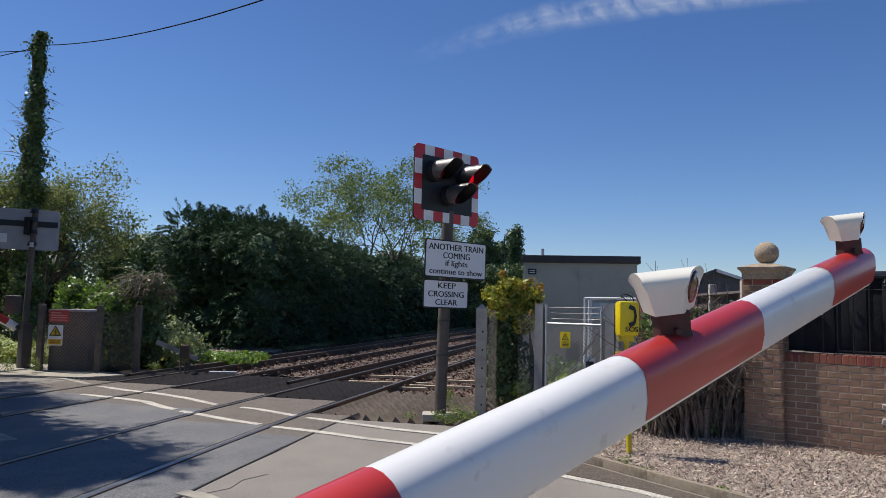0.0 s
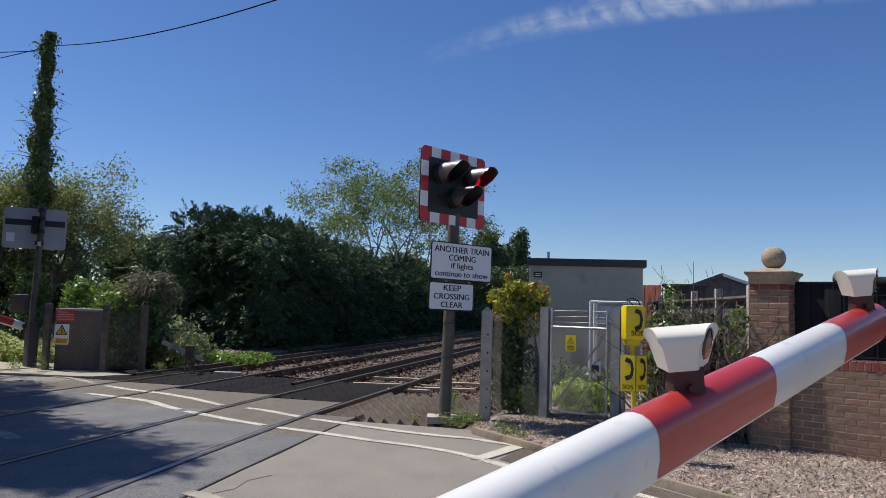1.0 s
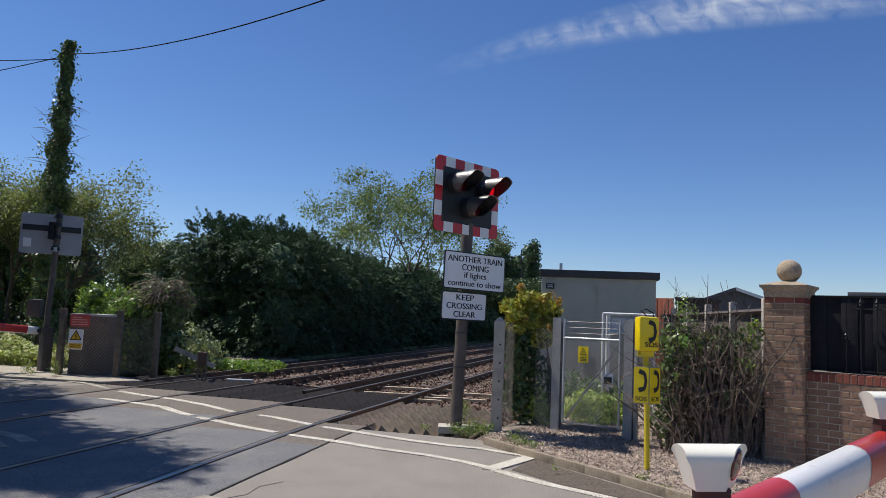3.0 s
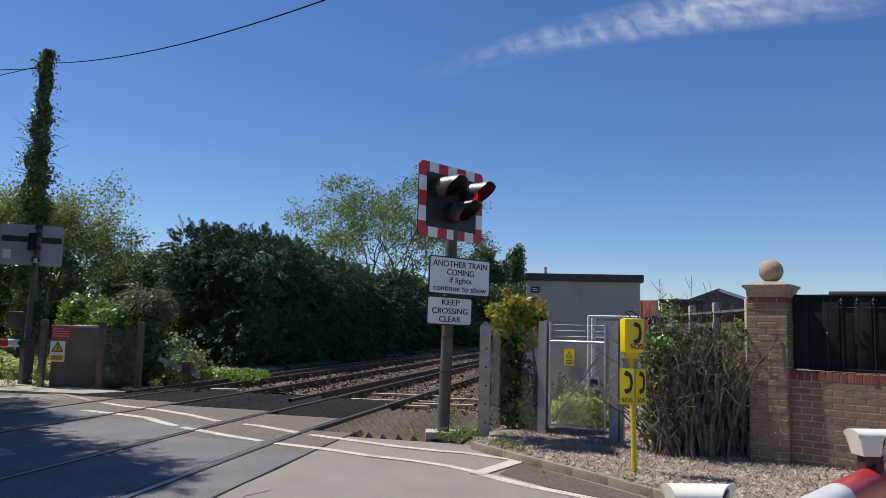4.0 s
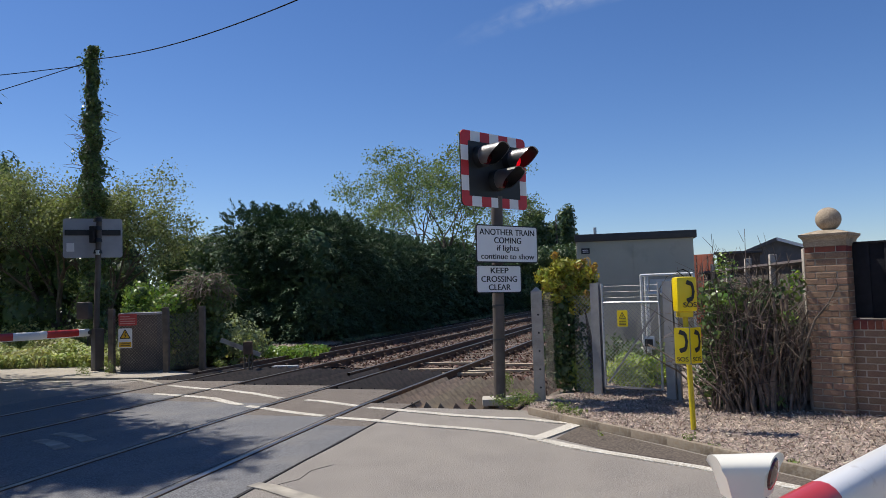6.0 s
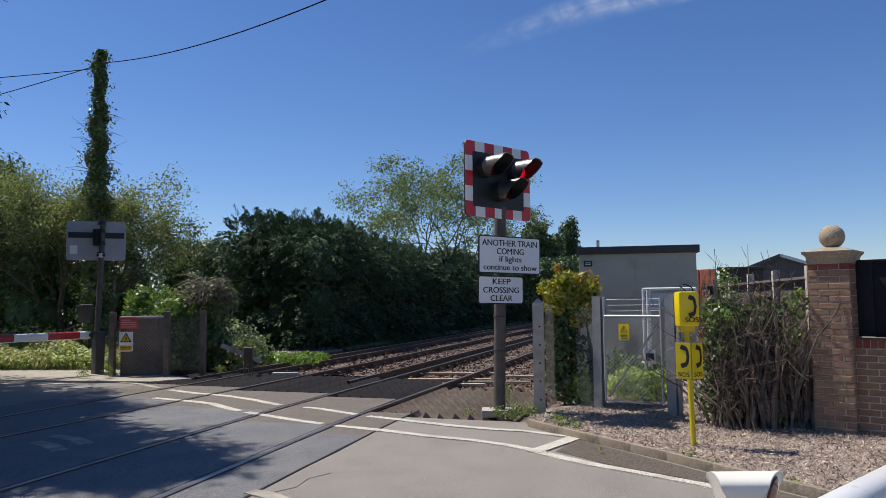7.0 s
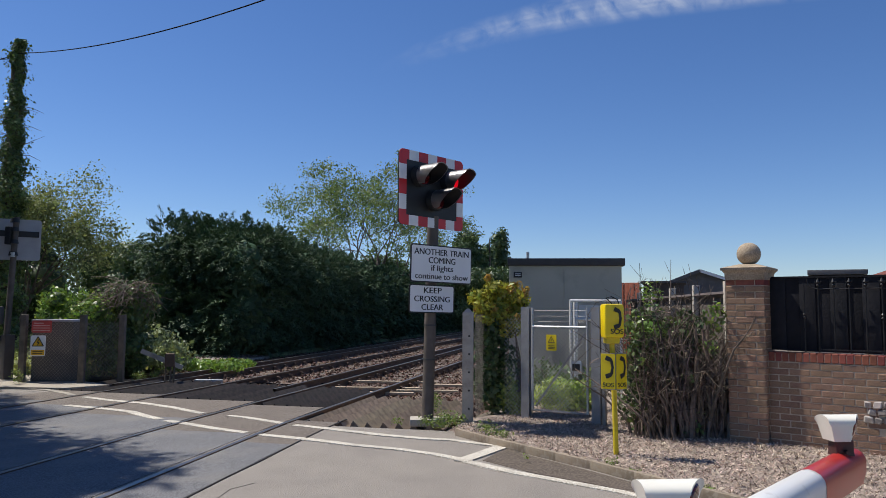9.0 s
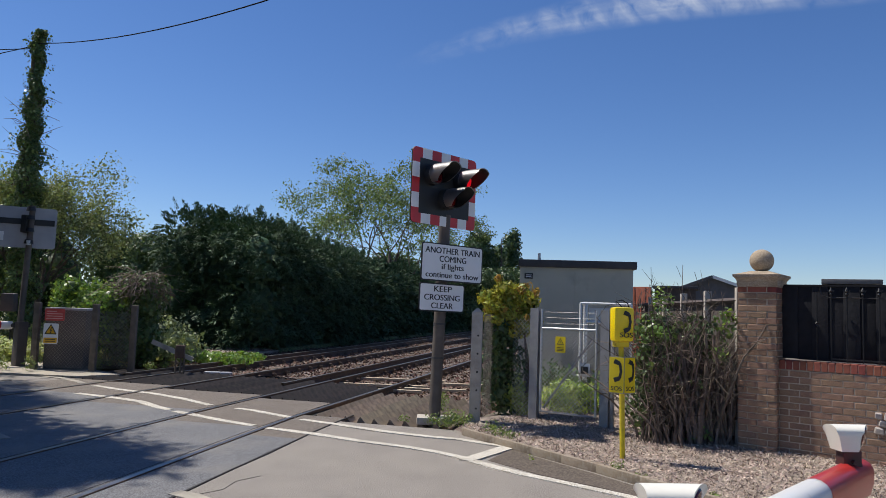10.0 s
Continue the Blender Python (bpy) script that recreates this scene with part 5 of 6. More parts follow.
tree("ash_tree", "airy tall ash tree with light green leaves behind the hedge", (-3.0, 46, 0), 9.8, 4.4, M_LEAF_ASH, 0.08, 0.26, 75, 0.12, 4, 0.46, 0.82, 0.16)
for x, y, h, r in ((-2.5, 52, 5.6, 2.6), (1.8, 56, 5.8, 2.4), (4.8, 60, 5.2, 2.4), (-14.5, 40, 5.2, 2.6), (-12, 44, 5.6, 2.4), (8.5, 62, 5.6, 2.2), (-17.5, 42, 5.4, 2.4)):
    bl = [(x + RNG.uniform(-r, r) * 0.6, y + RNG.uniform(-1, 1), h * f, r * 0.55, r * 0.5, h * 0.2) for f in (0.25, 0.4, 0.55, 0.7, 0.8) for _ in (0, 1)]
    t = leafy("bushy_tree", "rounded dark green tree behind the hedge", "tree", bl, 950, 0.11, M_LEAF_DARK, 3)
    solid_core(t, bl, 0.5, M_LEAF_DARK)


def tall_tree(name, label, blobs, material, per=420, size=0.15):
    t = leafy(name, label, "tree", blobs, per, size, material, 0)
    solid_core(t, blobs, 0.6, material)
    bm = B()
    x, y, z = blobs[0][:3]
    rod(bm, (x, y, -0.2), (x, y, max(b[2] for b in blobs)), 0.2, 0.05, 8)
    part("trunk", bm, M_BARK, t)


tall_tree("poplar_tree", "dark columnar poplar in the distance", [(7.9 + RNG.uniform(-0.45, 0.45), 72 + RNG.uniform(-0.4, 0.4), 1.5 + 0.42 * k, 1.15 - 0.03 * k, 1.1 - 0.03 * k, 0.9) for k in range(19)], M_LEAF_DARK)
tall_tree("conifer_tree", "dark broad conifer in the distance", [(4.1 + RNG.uniform(-1, 1) * (3.2 - 0.13 * k), 66 + RNG.uniform(-1, 1), 1.2 + 0.3 * k, 1.2, 1.1, 0.8) for k in range(24)], M_LEAF_DARK)
tall_tree("conifer_tree", "dark broad conifer in the distance", [(6.4 + RNG.uniform(-1, 1) * (1.8 - 0.07 * k), 68 + RNG.uniform(-1, 1), 1.0 + 0.3 * k, 1.0, 1.0, 0.75) for k in range(21)], M_LEAF_DARK)

# big thorn bush round the pole, and trees farther along the road
tree("hawthorn_tree", "tall brownish green hawthorn beside the road", (-13.6, 22.6, 0), 5.1, 2.0, M_LEAF_HAW, 0.045, 0.2, 62, 0.1, 4, 0.36, 0.6, 0.25)
tree("hawthorn_tree", "leaning green hawthorn beside the ivy-clad pole", (-12.1, 22.4, 0), 4.5, 1.3, M_LEAF_HAW, 0.045, 0.16, 58, 0.1, 4, 0.32, 0.5, 0.3)
tree("hawthorn_tree", "spreading yellowish hawthorn beside the road", (-15.9, 22.6, 0), 5.3, 2.4, M_LEAF_HAW, 0.045, 0.18, 62, 0.1, 4, 0.38, 0.7, 0.2)
bl = [(-18.5 + RNG.uniform(0, 6.8), 23.3 + RNG.uniform(-0.6, 1.2), RNG.uniform(0.6, 3.4), 1.2, 1.0, 1.1) for _ in range(40)]
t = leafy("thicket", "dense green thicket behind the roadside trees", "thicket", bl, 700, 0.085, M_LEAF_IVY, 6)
# Filler darker than the thicket's leaves: inner shade as colour.
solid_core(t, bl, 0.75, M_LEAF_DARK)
bl = [(-21.6 + RNG.uniform(-2.2, 2.2), 27.0 + RNG.uniform(-1, 1), RNG.uniform(2.0, 7.8), 1.7, 1.6, 1.4) for _ in range(26)]
t = leafy("broad_tree", "large dark broad-leaved tree farther along the road", "tree", bl, 700, 0.11, M_LEAF_DARK, 4)
solid_core(t, bl, 0.7, M_LEAF_DARK)

# conifers at the roadside whose shade falls over the crossing
def roadside_conifer(x, y, h, reach):
    ob = thing("roadside_conifer", "tall dark conifer standing beside the road", "tree", "roadside conifers", m=pose(x, y, 0))
    bm = B()
    rod(bm, (0, 0, -0.1), (0, 0, h), 0.24, 0.05, 12)
    P, D = [], []
    for i in range(160):
        z = 2.0 + (h - 2.2) * (i / 160)
        a = i * 2.4
        ln = reach * min(1.0, 1.55 * (1 - (z - 2.0) / h) + 0.1) * RNG.uniform(0.55, 1.0)
        e = Vector((math.cos(a), math.sin(a), -0.12))
        rod(bm, (0, 0, z), Vector((0, 0, z)) + e * ln, 0.035, 0.008, 5)
        for j in range(230):
            f = RNG.uniform(0.1, 1.0)
            P.append(Vector((0, 0, z)) + e * ln * f + Vector(RNG.normal(0, 0.17, 3)) + Vector((0, 0, -0.1 * f)))
            D.append((0, 0, 1))
    part("trunk", bm, M_BARK, ob)
    part("crown", leaf_mesh("crown", np.array(P), np.array(D, float), 0.06, M_LEAF_CYPRESS, 2.8), M_LEAF_CYPRESS, ob)


roadside_conifer(-10.2, 10.1, 13.2, 2.7)
roadside_conifer(-13.4, 14.0, 13.5, 3.0)
roadside_conifer(-9.6, 6.3, 12.5, 3.3)
roadside_conifer(-12.2, 11.6, 12.8, 2.6)

# ivy heap over the far-side hut, with dry vines
bl = [(-8.75 + RNG.uniform(0, 1.35), 17.4 + RNG.uniform(-0.3, 0.4), 0.3 + RNG.random() * (1.45 + 0.35 * math.sin(i)), RNG.uniform(0.22, 0.46), 0.4, RNG.uniform(0.2, 0.42)) for i in range(44)]
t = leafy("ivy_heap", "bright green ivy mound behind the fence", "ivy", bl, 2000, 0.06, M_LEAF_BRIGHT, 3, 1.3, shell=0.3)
# Dark filler paints the shade seen between the bright ivy leaves.
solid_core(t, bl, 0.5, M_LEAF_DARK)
bl = [(-7.0 + RNG.uniform(-0.35, 0.35), 17.6 + RNG.uniform(-0.3, 0.3), RNG.uniform(0.2, 1.95), 0.42, 0.42, 0.4) for _ in range(22)]
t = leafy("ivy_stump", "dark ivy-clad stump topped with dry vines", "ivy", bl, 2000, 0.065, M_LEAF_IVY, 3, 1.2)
# Same dark filler, shade in its colour, inside the stump's ivy.
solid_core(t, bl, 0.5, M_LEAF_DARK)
bm = B()
for i in range(260):
    a, r = RNG.uniform(0, 6.28), RNG.uniform(0.15, 0.68)
    p = Vector((-6.85 + r * math.cos(a), 17.4 + 0.6 * r * math.sin(a), 2.15 + RNG.uniform(-0.35, 0.2) - 0.25 * r))
    d = Vector((RNG.normal(0, 0.32), RNG.normal(-0.15, 0.25), RNG.normal(-0.22, 0.2)))
    tube(bm, [p, p + d * 0.4 + Vector((0, 0, 0.05)), p + d * 0.8], 0.008, 3)
part("dry_vines", bm, M_DRYVINE, t, "tangle of brown dry vines")
bl = [(-6.75, 18.8, 0.6, 0.7, 0.6, 0.62), (-6.3, 19.0, 0.4, 0.55, 0.5, 0.45), (-7.2, 18.6, 0.5, 0.5, 0.5, 0.5)]
leafy("rounded_shrub", "pale grey-green rounded shrub beside the hedge", "shrub", bl, 2600, 0.06, M_GREY_LEAF, 2, 1.5)
bl = [(-6.3 + RNG.uniform(-0.7, 1.5), 19.9 + RNG.uniform(-0.9, 1.0), 0.08, 0.45, 0.4, 0.14) for _ in range(16)]
leafy("low_ground_cover", "bright green low ground cover beside the ballast", "ground cover", bl, 2600, 0.06, M_LEAF_BRIGHT, 0, 1.4, "stuff")

# shrub at the concrete post and climbing ivy under it
bl = [(1.26 + 0.36 * math.cos(a) * r, 11.1 + 0.3 * math.sin(a) * r, 1.55 + RNG.uniform(-0.32, 0.48) * (1.15 - 0.5 * r), RNG.uniform(0.09, 0.17), 0.13, RNG.uniform(0.08, 0.15)) for a, r in zip(RNG.uniform(0, 6.28, 60), RNG.uniform(0.1, 1.2, 60))]
t = leafy("golden_shrub", "yellow-green leafy shrub on an ivy-clad stem", "shrub", bl, 7200, 0.034, M_LEAF_YELLOW, 2, 2.0, shell=0.1)
tips = [(x + RNG.normal(0, 0.07), y - 0.05, z + 0.1, 0.08, 0.08, 0.07) for x, y, z, *_ in bl[::4]]
P, Nn = blobs_points(tips, 5200, 0.1)
part("young_leaves", leaf_mesh("young_leaves", P, Nn, 0.036, M_LEAF_RUST, 2.0), M_LEAF_RUST, t, "bronze young leaves at the tips")
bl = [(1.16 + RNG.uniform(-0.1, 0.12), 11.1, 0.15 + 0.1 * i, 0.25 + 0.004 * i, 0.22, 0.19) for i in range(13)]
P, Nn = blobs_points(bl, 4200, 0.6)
# Shade under the crown is put into this ivy's darker leaf colour.
part("ivy", leaf_mesh("ivy", P, Nn, 0.05, M_LEAF_DARK, 1.2), M_LEAF_DARK, t, "dark green ivy round the stem, shade put into its colour")
bl = [(2.35 + RNG.uniform(-0.3, 0.35), 11.5 + RNG.uniform(-0.2, 0.3), RNG.uniform(0.12, 0.42), 0.26, 0.24, 0.2) for _ in range(14)] + [(1.25 + RNG.uniform(0, 0.3), 11.0, RNG.uniform(0.1, 0.4), 0.2, 0.2, 0.2) for _ in range(5)]
leafy("broom_shrub", "fresh green shrub behind the gate", "shrub", bl, 4200, 0.035, M_BROOM, 2, 3.2)
bl = [(1.6 + RNG.uniform(-0.4, 2.3), 13.0 + RNG.uniform(-0.6, 1.0), RNG.uniform(0.1, 0.55), 0.35, 0.3, 0.25) for _ in range(16)]
leafy("undergrowth", "green undergrowth before the cabin", "undergrowth", bl, 900, 0.06, M_LEAF_IVY, 2, 1.6, "stuff")

# bare bramble bush before the board fence
bush = thing("bare_bush", "tangled half-bare bush with brown stems and some ivy", "bush")
for i in range(150):
    bm = B()
    x0, y0 = 2.66 + 1.1 * RNG.random() ** 0.8, RNG.uniform(8.85, 9.4)
    p = Vector((x0, y0, 0.05))
    d = Vector((RNG.normal(0, 0.13), RNG.normal(0, 0.1), 1.0)).normalized()
    h, pts, rad = RNG.uniform(0.8, 1.75), [], []
    r0 = 0.007 + 0.034 * RNG.random() ** 2.2 * (1.0 if x0 > 3.0 else 0.5)
    for j in range(8):
        pts.append(p.copy())
        rad.append(r0 * (1 - j * 0.1))
        p = p + d * h / 7
        d = (d + Vector(RNG.normal(0, 0.16, 3))).normalized()
    tube(bm, pts, rad, 5)
    for j in range(9):
        q = Vector(pts[int(RNG.integers(2, 8))])
        e = Vector((RNG.normal(-0.15, 0.6), RNG.normal(-0.2, 0.5), RNG.normal(0.3, 0.6))).normalized()
        l = RNG.uniform(0.15, 0.5)
        tube(bm, [q, q + e * l * 0.5 + Vector(RNG.normal(0, 0.05, 3)), q + e * l + Vector(RNG.normal(0, 0.07, 3))], [0.005, 0.0035, 0.002], 3)
    part("stem", bm, M_TWIG, bush)
for i in range(16):
    bm = B()
    x0, y0 = RNG.uniform(2.95, 3.72), RNG.uniform(8.8, 9.1)
    h, r0, lean = RNG.uniform(0.9, 1.45), RNG.uniform(0.022, 0.042), RNG.normal(0, 0.1)
    tube(bm, [(x0 + lean * f + RNG.normal(0, 0.018), y0 + RNG.normal(0, 0.015), 0.04 + h * f) for f in [k / 7 for k in range(8)]], [r0 * (1.1 - 0.6 * k / 7) for k in range(8)], 7)
    part("trunk", bm, M_TWIG, bush, "gnarled grey-brown trunk")
for x, y, h in ((2.9, 9.6, 2.25), (3.1, 9.5, 2.05), (3.3, 9.6, 2.3), (3.55, 9.5, 2.2), (3.45, 9.6, 2.0), (2.75, 9.6, 1.95), (3.62, 9.4, 2.1)):
    bm = B()
    tube(bm, [(x, y, 1.2), (x + 0.04, y, 1.8), (x + RNG.uniform(-0.08, 0.1), y, h)], [0.008, 0.006, 0.003], 4)
    for j in range(4):
        z = RNG.uniform(1.6, h - 0.1)
        tube(bm, [(x + 0.03, y, z), (x + RNG.uniform(-0.12, 0.12), y, z + 0.15)], [0.004, 0.002], 3)
    part("shoot", bm, M_TWIG, bush, "thin upright bare shoot")
bl = [(2.7, 9.0, 1.35, 0.2, 0.2, 0.2), (2.85, 9.2, 1.5, 0.25, 0.2, 0.15), (2.66, 8.9, 1.1, 0.15, 0.2, 0.25), (3.65, 8.9, 1.55, 0.16, 0.16, 0.2), (3.6, 9.0, 1.2, 0.16, 0.16, 0.2), (2.75, 9.2, 0.7, 0.22, 0.25, 0.4), (3.1, 9.3, 0.9, 0.4, 0.25, 0.5), (2.75, 9.3, 0.4, 0.25, 0.3, 0.35)]
bl += [(2.72 + RNG.uniform(0, 0.98), 9.05 + RNG.uniform(-0.12, 0.3), RNG.uniform(0.15, 1.5), 0.17, 0.15, 0.2) for _ in range(34)]
P, Nn = blobs_points(bl, 1700, 0.2)
part("ivy", leaf_mesh("ivy", P, Nn, 0.042, M_LEAF_IVY, 1.3), M_LEAF_IVY, bush, "scattered ivy leaves")
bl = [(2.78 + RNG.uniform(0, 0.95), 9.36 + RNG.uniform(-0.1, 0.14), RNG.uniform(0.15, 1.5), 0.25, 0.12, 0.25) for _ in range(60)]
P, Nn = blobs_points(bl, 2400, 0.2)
# Inner leaves darker than the outer ivy: shade of the gaps painted in.
part("inner_leaves", leaf_mesh("inner_leaves", P, Nn, 0.05, M_LEAF_DARK, 1.3), M_LEAF_DARK, bush, "dark leaves deep inside the bush, inner shade put into their colour")
P, Nn = blobs_points([(2.76, 9.0, 1.44, 0.22, 0.22, 0.11), (2.95, 9.0, 1.36, 0.16, 0.15, 0.1), (3.7, 8.95, 1.6, 0.12, 0.12, 0.13), (3.55, 8.85, 1.2, 0.09, 0.08, 0.08), (3.68, 11.5, 1.85, 0.2, 0.3, 0.24)], 2600, 0.2)
part("fresh_leaves", leaf_mesh("fresh_leaves", P, Nn, 0.036, M_LEAF_BRIGHT, 1.4), M_LEAF_BRIGHT, bush)

# weeds
W = [(0.3, 9.95, 0.2, 0.16), (0.42, 10.05, 0.22, 0.2), (0.1, 10.1, 0.16, 0.12), (0.55, 10.0, 0.18, 0.14), (0.92, 9.15, 0.16, 0.14), (1.05, 9.0, 0.14, 0.12), (0.85, 9.35, 0.16, 0.16), (1.95, 7.4, 0.12, 0.1), (2.1, 7.15, 0.1, 0.06), (1.15, 7.85, 0.05, 0.05), (2.55, 6.4, 0.1, 0.06),
     (-0.3, 10.2, 0.12, 0.08), (0.25, 11.2, 0.14, 0.18), (0.3, 12.2, 0.15, 0.2), (-8.75, 15.3, 0.22, 0.25), (-8.2, 15.3, 0.18, 0.3), (-6.15, 16.4, 0.22, 0.16), (-5.95, 16.8, 0.2, 0.14), (-7.05, 15.85, 0.15, 0.32)]
for x, y, r, h in W:
    leafy("weed_clump", "small green weed clump at the verge edge", "weeds", [(x, y, h * 0.5 + 0.04, r * 0.8, r * 0.8, h * 0.75)], 11000 if r < 0.25 else 3500, 0.016 if r < 0.25 else 0.045, M_WEED, 0, 1.8, shell=0.1)
n = 26000
x, y = RNG.uniform(-26, -7.0, n), 17.3 + 5.5 * RNG.random(n) ** 1.3
P = np.stack([x, y, 0.04 + 0.5 * RNG.random(n) * (0.35 + 0.65 * (y - 17.3) / 5.5)], 1)
tagged(part("long_grass", leaf_mesh("long_grass", P, RNG.normal(0, 1, (n, 3)) * [1, 1, 0.2], 0.05, M_GRASS, 5.0, hang=np.array([0, 0, 1.6])), M_GRASS), "long sunlit grass and nettles along the verge", "grass", "", "stuff")

n = 46000
x, y = RNG.uniform(-24, -8.9, n), 17.2 + 3.6 * RNG.random(n)
P = np.stack([x, y, 0.08 + (0.25 + 0.8 * (0.5 + 0.5 * np.sin(x * 3.1 + 2 * np.sin(y * 2.3))) * ((y - 17.2) / 3.6)) * RNG.random(n) ** 0.5], 1)
tagged(part("nettle_bed", leaf_mesh("nettle_bed", P, np.tile([0, -0.35, 1.0], (n, 1)), 0.05, M_GRASS, 1.9), M_GRASS), "sunlit nettles and leafy weeds along the verge", "nettles", "", "stuff")

# ---- houses beyond the fence ----
def house(label, x, y, w, d, h, ridge, roof, rz):
    ob = thing("house", label, "house", "houses beyond the fence", m=pose(x, y, 0, 0, 0, rz))
    bm = B()
    box(bm, (0, 0, h / 2), (w, d, h))
    part("wall", bm, M_RENDER, ob, smooth=False)
    bm = B()
    v = [bm.verts.new(p) for p in ((-w / 2 - 0.3, -d / 2 - 0.3, h), (w / 2 + 0.3, -d / 2 - 0.3, h), (w / 2 + 0.3, d / 2 + 0.3, h), (-w / 2 - 0.3, d / 2 + 0.3, h), (-w / 2 + d * 0.35, 0, h + ridge), (w / 2 - d * 0.35, 0, h + ridge))]
    for f in ((0, 1, 5, 4), (1, 2, 5), (2, 3, 4, 5), (3, 0, 4), (3, 2, 1, 0)):
        bm.faces.new([v[i] for i in f])
    part("roof", bm, roof, ob, smooth=False)
    bm = B()
    rod(bm, (-w / 2 + d * 0.35, 0, h + ridge + 0.02), (w / 2 - d * 0.35, 0, h + ridge + 0.02), 0.09, None, 8)
    part("ridge_tiles", bm, M_ROOFDARK, ob)
    bm = B()
    box(bm, (0, -d / 2 - 0.32, h - 0.06), (w + 0.6, 0.05, 0.14))
    part("gutter", bm, M_DARKTRIM, ob)
    for sx in (-0.25, 0.25):
        bm = B()
        box(bm, (sx * w, -d / 2 - 0.01, h * 0.6), (1.2, 0.04, 1.0))
        part("window", bm, M_GLASS, ob)
    return ob


house("bungalow with a red clay roof and dark ridge", 21.2, 27.6, 8.5, 6, 2.45, 1.05, M_ROOFRED, -36)
ext = thing("garage", "low garage with a thick grey flat roof", "garage", m=pose(13.7, 23.5, 0, 0, 0, -30))
bm = B()
box(bm, (0, 1.5, 1.4), (1.5, 3.0, 2.8))
part("wall", bm, M_RENDER, ext, smooth=False)
bm = B()
box(bm, (0, 1.5, 2.92), (1.75, 3.2, 0.16), bevel=0.02)
part("roof", bm, M_SLATE, ext, "grey flat roof edge")
lean = part("lean_to_roof", box(B(), (0, 0, 0), (1.7, 2.6, 0.06)), M_SLEEPER, ext, "sloping brown lean-to roof", smooth=False)
lean.matrix_basis = pose(-1.6, 1.4, 2.62, 0, -9, 0)
shed = thing("garden_shed", "grey gabled garden shed with white bargeboards", "shed", "sheds beyond the fence", m=pose(9.7, 25.1, 0, 0, 0, -21))
bm = B()
box(bm, (0, 1.2, 1.3), (2.0, 2.4, 2.6))
v = [bm.verts.new(p) for p in ((-1.0, 0.0, 2.6), (1.0, 0.0, 2.6), (0.05, 0.0, 2.98))]
bm.faces.new(v)
part("wall", bm, M_SLATE, shed, smooth=False)
for x0, z0, x1, z1 in ((-1.2, 2.55, 0.05, 3.04), (0.05, 3.04, 1.3, 2.6)):
    a, b = Vector((x0, 0, z0)), Vector((x1, 0, z1))
    side = math.degrees(math.atan2(z1 - z0, x1 - x0))
    bm = B()
    box(bm, (0, 1.2, 0), ((b - a).length, 2.7, 0.05))
    part("roof_slope", bm, M_ROOFDARK, shed, smooth=False).matrix_basis = pose((x0 + x1) / 2, 0, (z0 + z1) / 2, 0, -side, 0)
    bm = B()
    box(bm, (0, -0.17, -0.03), ((b - a).length, 0.03, 0.09))
    part("bargeboard", bm, M_WHITE if x1 > 0.5 else M_SLATE, shed, smooth=False).matrix_basis = pose((x0 + x1) / 2, 0, (z0 + z1) / 2, 0, -side, 0)
shed = thing("garden_shed", "low dark flat-roofed garden shed", "shed", "sheds beyond the fence", m=pose(6.95, 20.6, 0, 0, 0, -20))
bm = B()
box(bm, (0, 0.8, 1.2), (1.1, 1.6, 2.4))
part("wall", bm, M_FENCEWOOD, shed, smooth=False)
bm = B()
box(bm, (0, 0.8, 2.43), (1.25, 1.75, 0.07), bevel=0.01)
part("roof", bm, M_ROOFDARK, shed)
sc = thing("red_fence", "red-brown board fence behind the cabin", "fence", m=pose(5.75, 19.2, 0.0, 0, 0, -42))
for i in range(8):
    bm = B()
    box(bm, (0, 0, 1.18), (0.145, 0.03, 2.36), bevel=0.004)
    part("board", bm, M_REDFENCE, sc).matrix_basis = pose(-1.05 + i * 0.152, 0.012 * (i % 2), 0)

# ---- high thin cloud streak ----
cm = bpy.data.materials.new("thin cloud")
cm.use_nodes = True
n, l = cm.node_tree.nodes, cm.node_tree.links
n.remove(n["Principled BSDF"])
em, tr, mx = n.new("ShaderNodeEmission"), n.new("ShaderNodeBsdfTransparent"), n.new("ShaderNodeMixShader")
em.inputs[0].default_value, em.inputs[1].default_value = (0.8, 0.87, 1.0, 1), 0.75
tc, mp, nz = n.new("ShaderNodeTexCoord"), n.new("ShaderNodeMapping"), n.new("ShaderNodeTexNoise")
mp.inputs["Scale"].default_value = (26, 2.0, 1)
mp.inputs["Rotation"].default_value = (0, 0, radians(28))
nz.inputs["Scale"].default_value, nz.inputs["Detail"].default_value, nz.inputs["Distortion"].default_value = 1.0, 9.0, 0.6
sp = n.new("ShaderNodeSeparateXYZ")
l.new(tc.outputs["UV"], sp.inputs[0])
l.new(tc.outputs["UV"], mp.inputs[0])
l.new(mp.outputs[0], nz.inputs["Vector"])


def math_node(op, a, b=None):
    q = n.new("ShaderNodeMath")
    q.operation = op
    for i, v in enumerate((a, b)):
        if v is None:
            continue
        if hasattr(v, "is_linked"):
            l.new(v, q.inputs[i])
        else:
            q.inputs[i].default_value = v
    return q.outputs[0]


v = sp.outputs["Y"]
edge = math_node("MULTIPLY", math_node("MULTIPLY", v, math_node("SUBTRACT", 1.0, v)), 4.0)
edge = math_node("POWER", edge, 1.6)
uu = sp.outputs["X"]
fade = math_node("POWER", math_node("MINIMUM", math_node("MULTIPLY", uu, 1.7), 1.0), 1.5)
tail = math_node("MINIMUM", math_node("MULTIPLY", math_node("SUBTRACT", 1.0, uu), 4.0), 1.0)
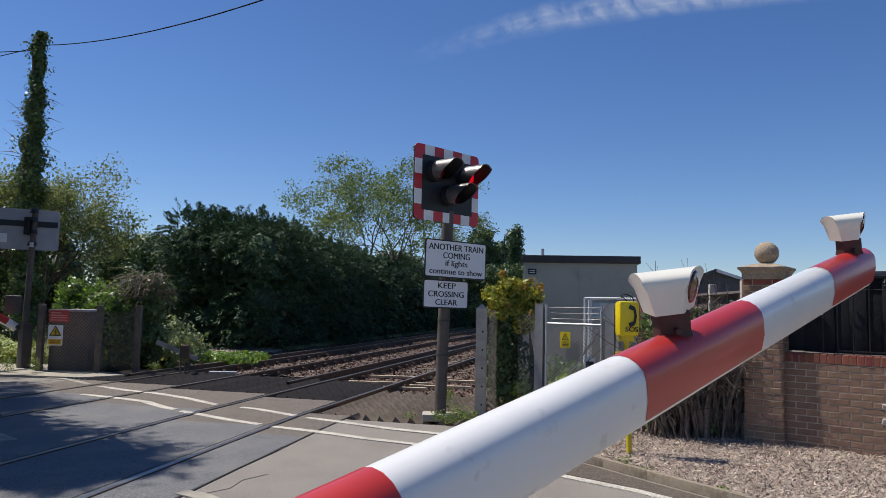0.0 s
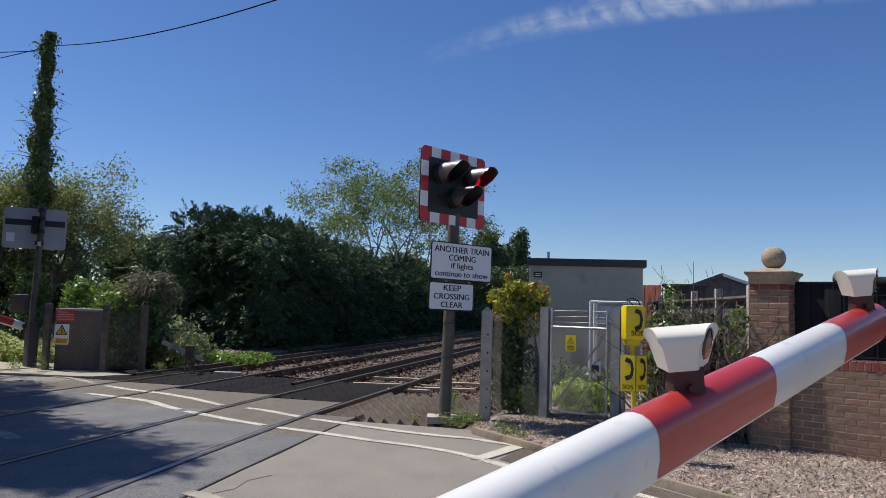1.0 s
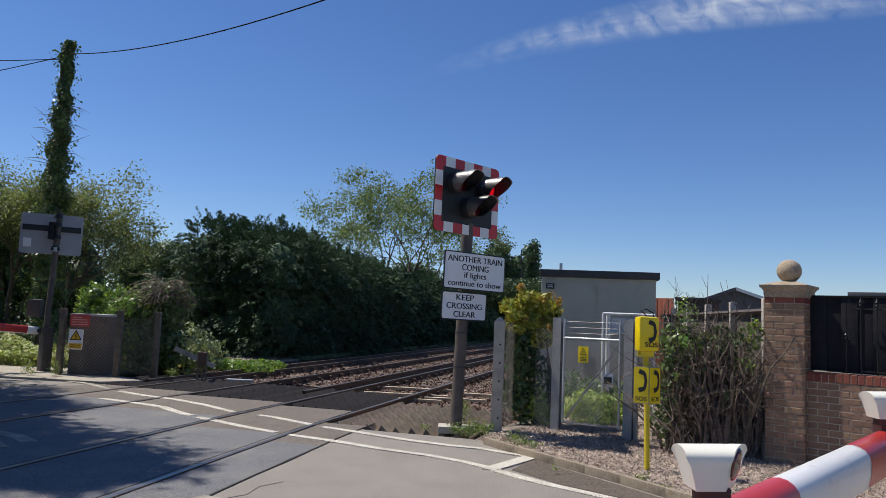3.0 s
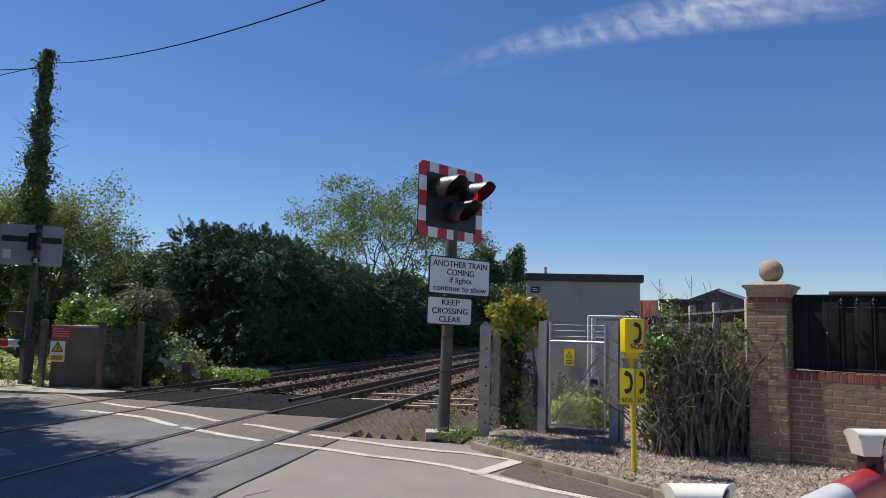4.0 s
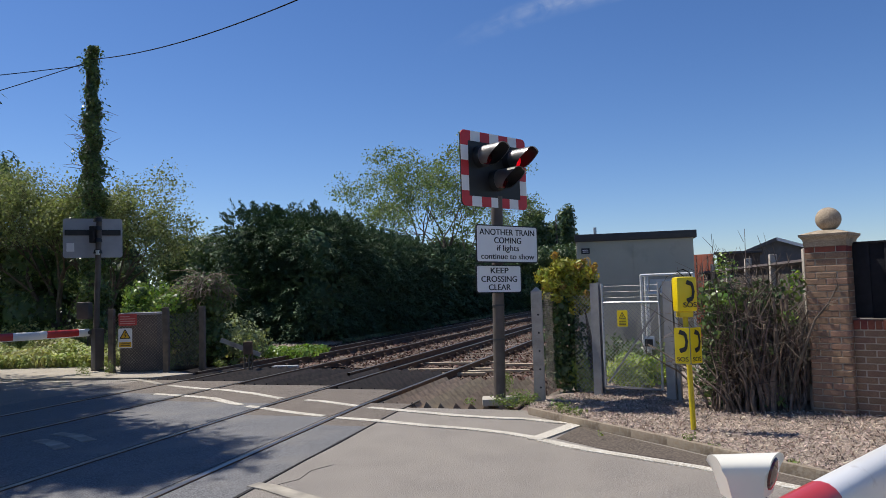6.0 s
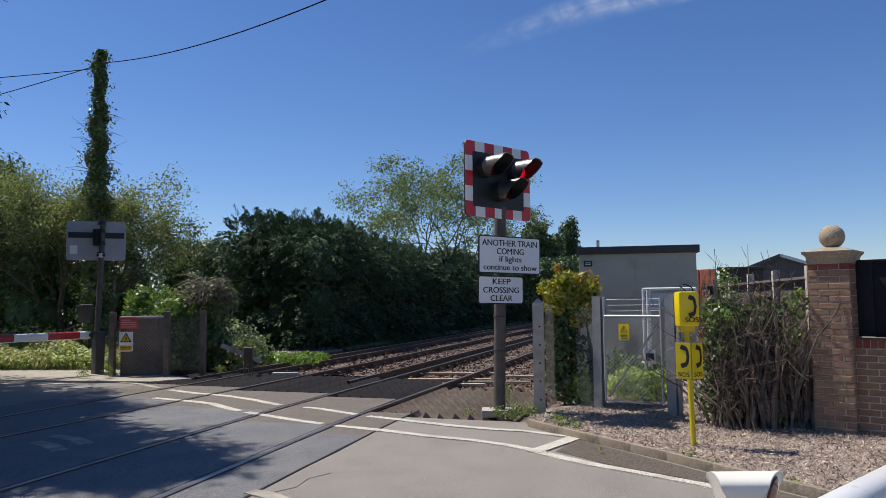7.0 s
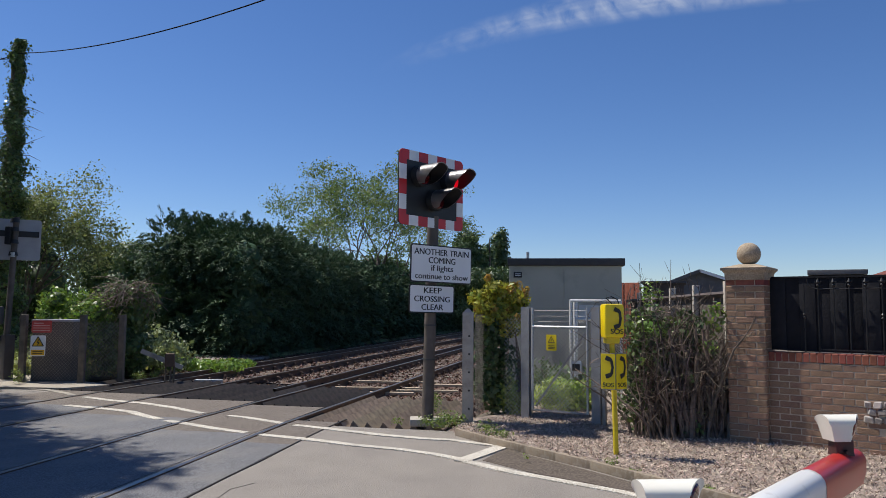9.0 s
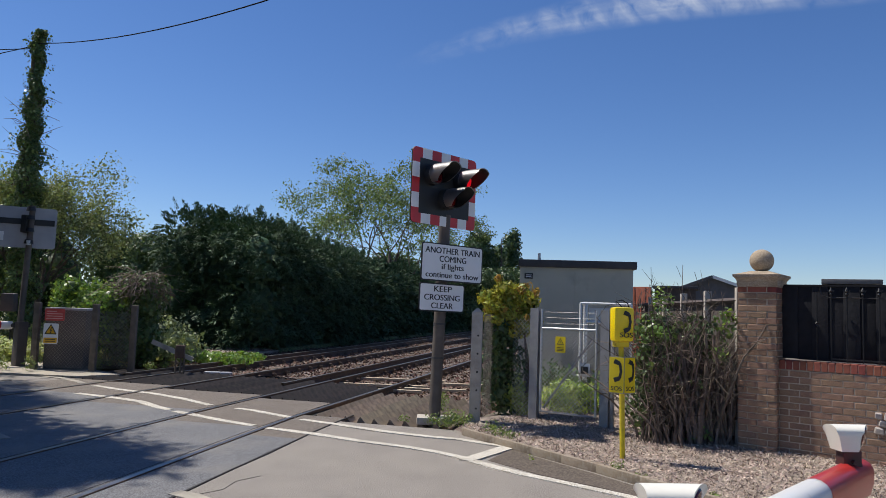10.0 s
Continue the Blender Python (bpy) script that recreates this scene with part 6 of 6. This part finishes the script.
body = math_node("MULTIPLY", math_node("MULTIPLY", edge, fade), tail)
tex = math_node("MAXIMUM", math_node("SUBTRACT", math_node("MULTIPLY", nz.outputs["Fac"], 2.3), 0.6), 0.0)
nz2 = n.new("ShaderNodeTexNoise")
nz2.inputs["Scale"].default_value = 5.0
l.new(tc.outputs["UV"], nz2.inputs["Vector"])
patch = math_node("MAXIMUM", math_node("SUBTRACT", math_node("MULTIPLY", nz2.outputs["Fac"], 1.5), -0.05), 0.1)
alpha = math_node("MINIMUM", math_node("MULTIPLY", math_node("MULTIPLY", math_node("MULTIPLY", body, tex), patch), 0.95), 0.8)
l.new(alpha, mx.inputs[0])
l.new(tr.outputs[0], mx.inputs[1])
l.new(em.outputs[0], mx.inputs[2])
l.new(mx.outputs[0], n["Material Output"].inputs["Surface"])


def sky_point(az, el, d=2500.0):
    a, e = radians(az), radians(el)
    return Vector((math.sin(a) * math.cos(e), math.cos(a) * math.cos(e), math.sin(e))) * d


def streak(pts, label):
    me = bpy.data.meshes.new("cloud_streak")
    vs, fs, uv = [], [], []
    for i, (az, el, wid) in enumerate(pts):
        vs += [sky_point(az + wid * 0.25, el - wid / 2), sky_point(az - wid * 0.25, el + wid / 2)]
        uv += [(i / (len(pts) - 1), 0.0), (i / (len(pts) - 1), 1.0)]
    for i in range(len(pts) - 1):
        fs.append((2 * i, 2 * i + 2, 2 * i + 3, 2 * i + 1))
    me.from_pydata(vs, [], fs)
    lay = me.uv_layers.new()
    for lp in me.loops:
        lay.data[lp.index].uv = uv[lp.vertex_index]
    me.materials.append(cm)
    tagged(new("cloud_streak", me), label, "cloud", "", "structure").visible_shadow = False


streak([(-4.0, 18.2, 0.9), (0.6, 20.0, 1.8), (5.6, 21.4, 2.2), (11.0, 22.4, 2.7), (16.6, 23.0, 3.1), (22.3, 23.1, 3.3), (28.5, 22.7, 3.0), (36.0, 22.0, 2.5)], "thin white streak of high cloud")


# ---- what moves ----
def motions():
    h = 90 - 43.88
    walk(near_boom, [(t, pose(*PIV, 0, -a, h)) for t, a in ((0.0, 10.95), (0.5, 9.5), (1.0, 8.25), (1.5, 6.85), (2.2, 4.9), (2.8, 2.9), (3.3, 1.3), (3.5, 0.72), (3.8, 0.15), (4.1, 0.0), (10.0, 0.0))])
    g = 90 - 213
    walk(far_boom, [(t, pose(-9.2, 16.3, 0.92, 0, -a, g)) for t, a in ((0.0, 30.0), (0.5, 23.0), (1.0, 17.5), (1.5, 14.0), (2.2, 9.4), (2.8, 5.4), (3.3, 2.9), (3.5, 1.9), (4.0, 0.0), (10.0, 0.0))])


motions()
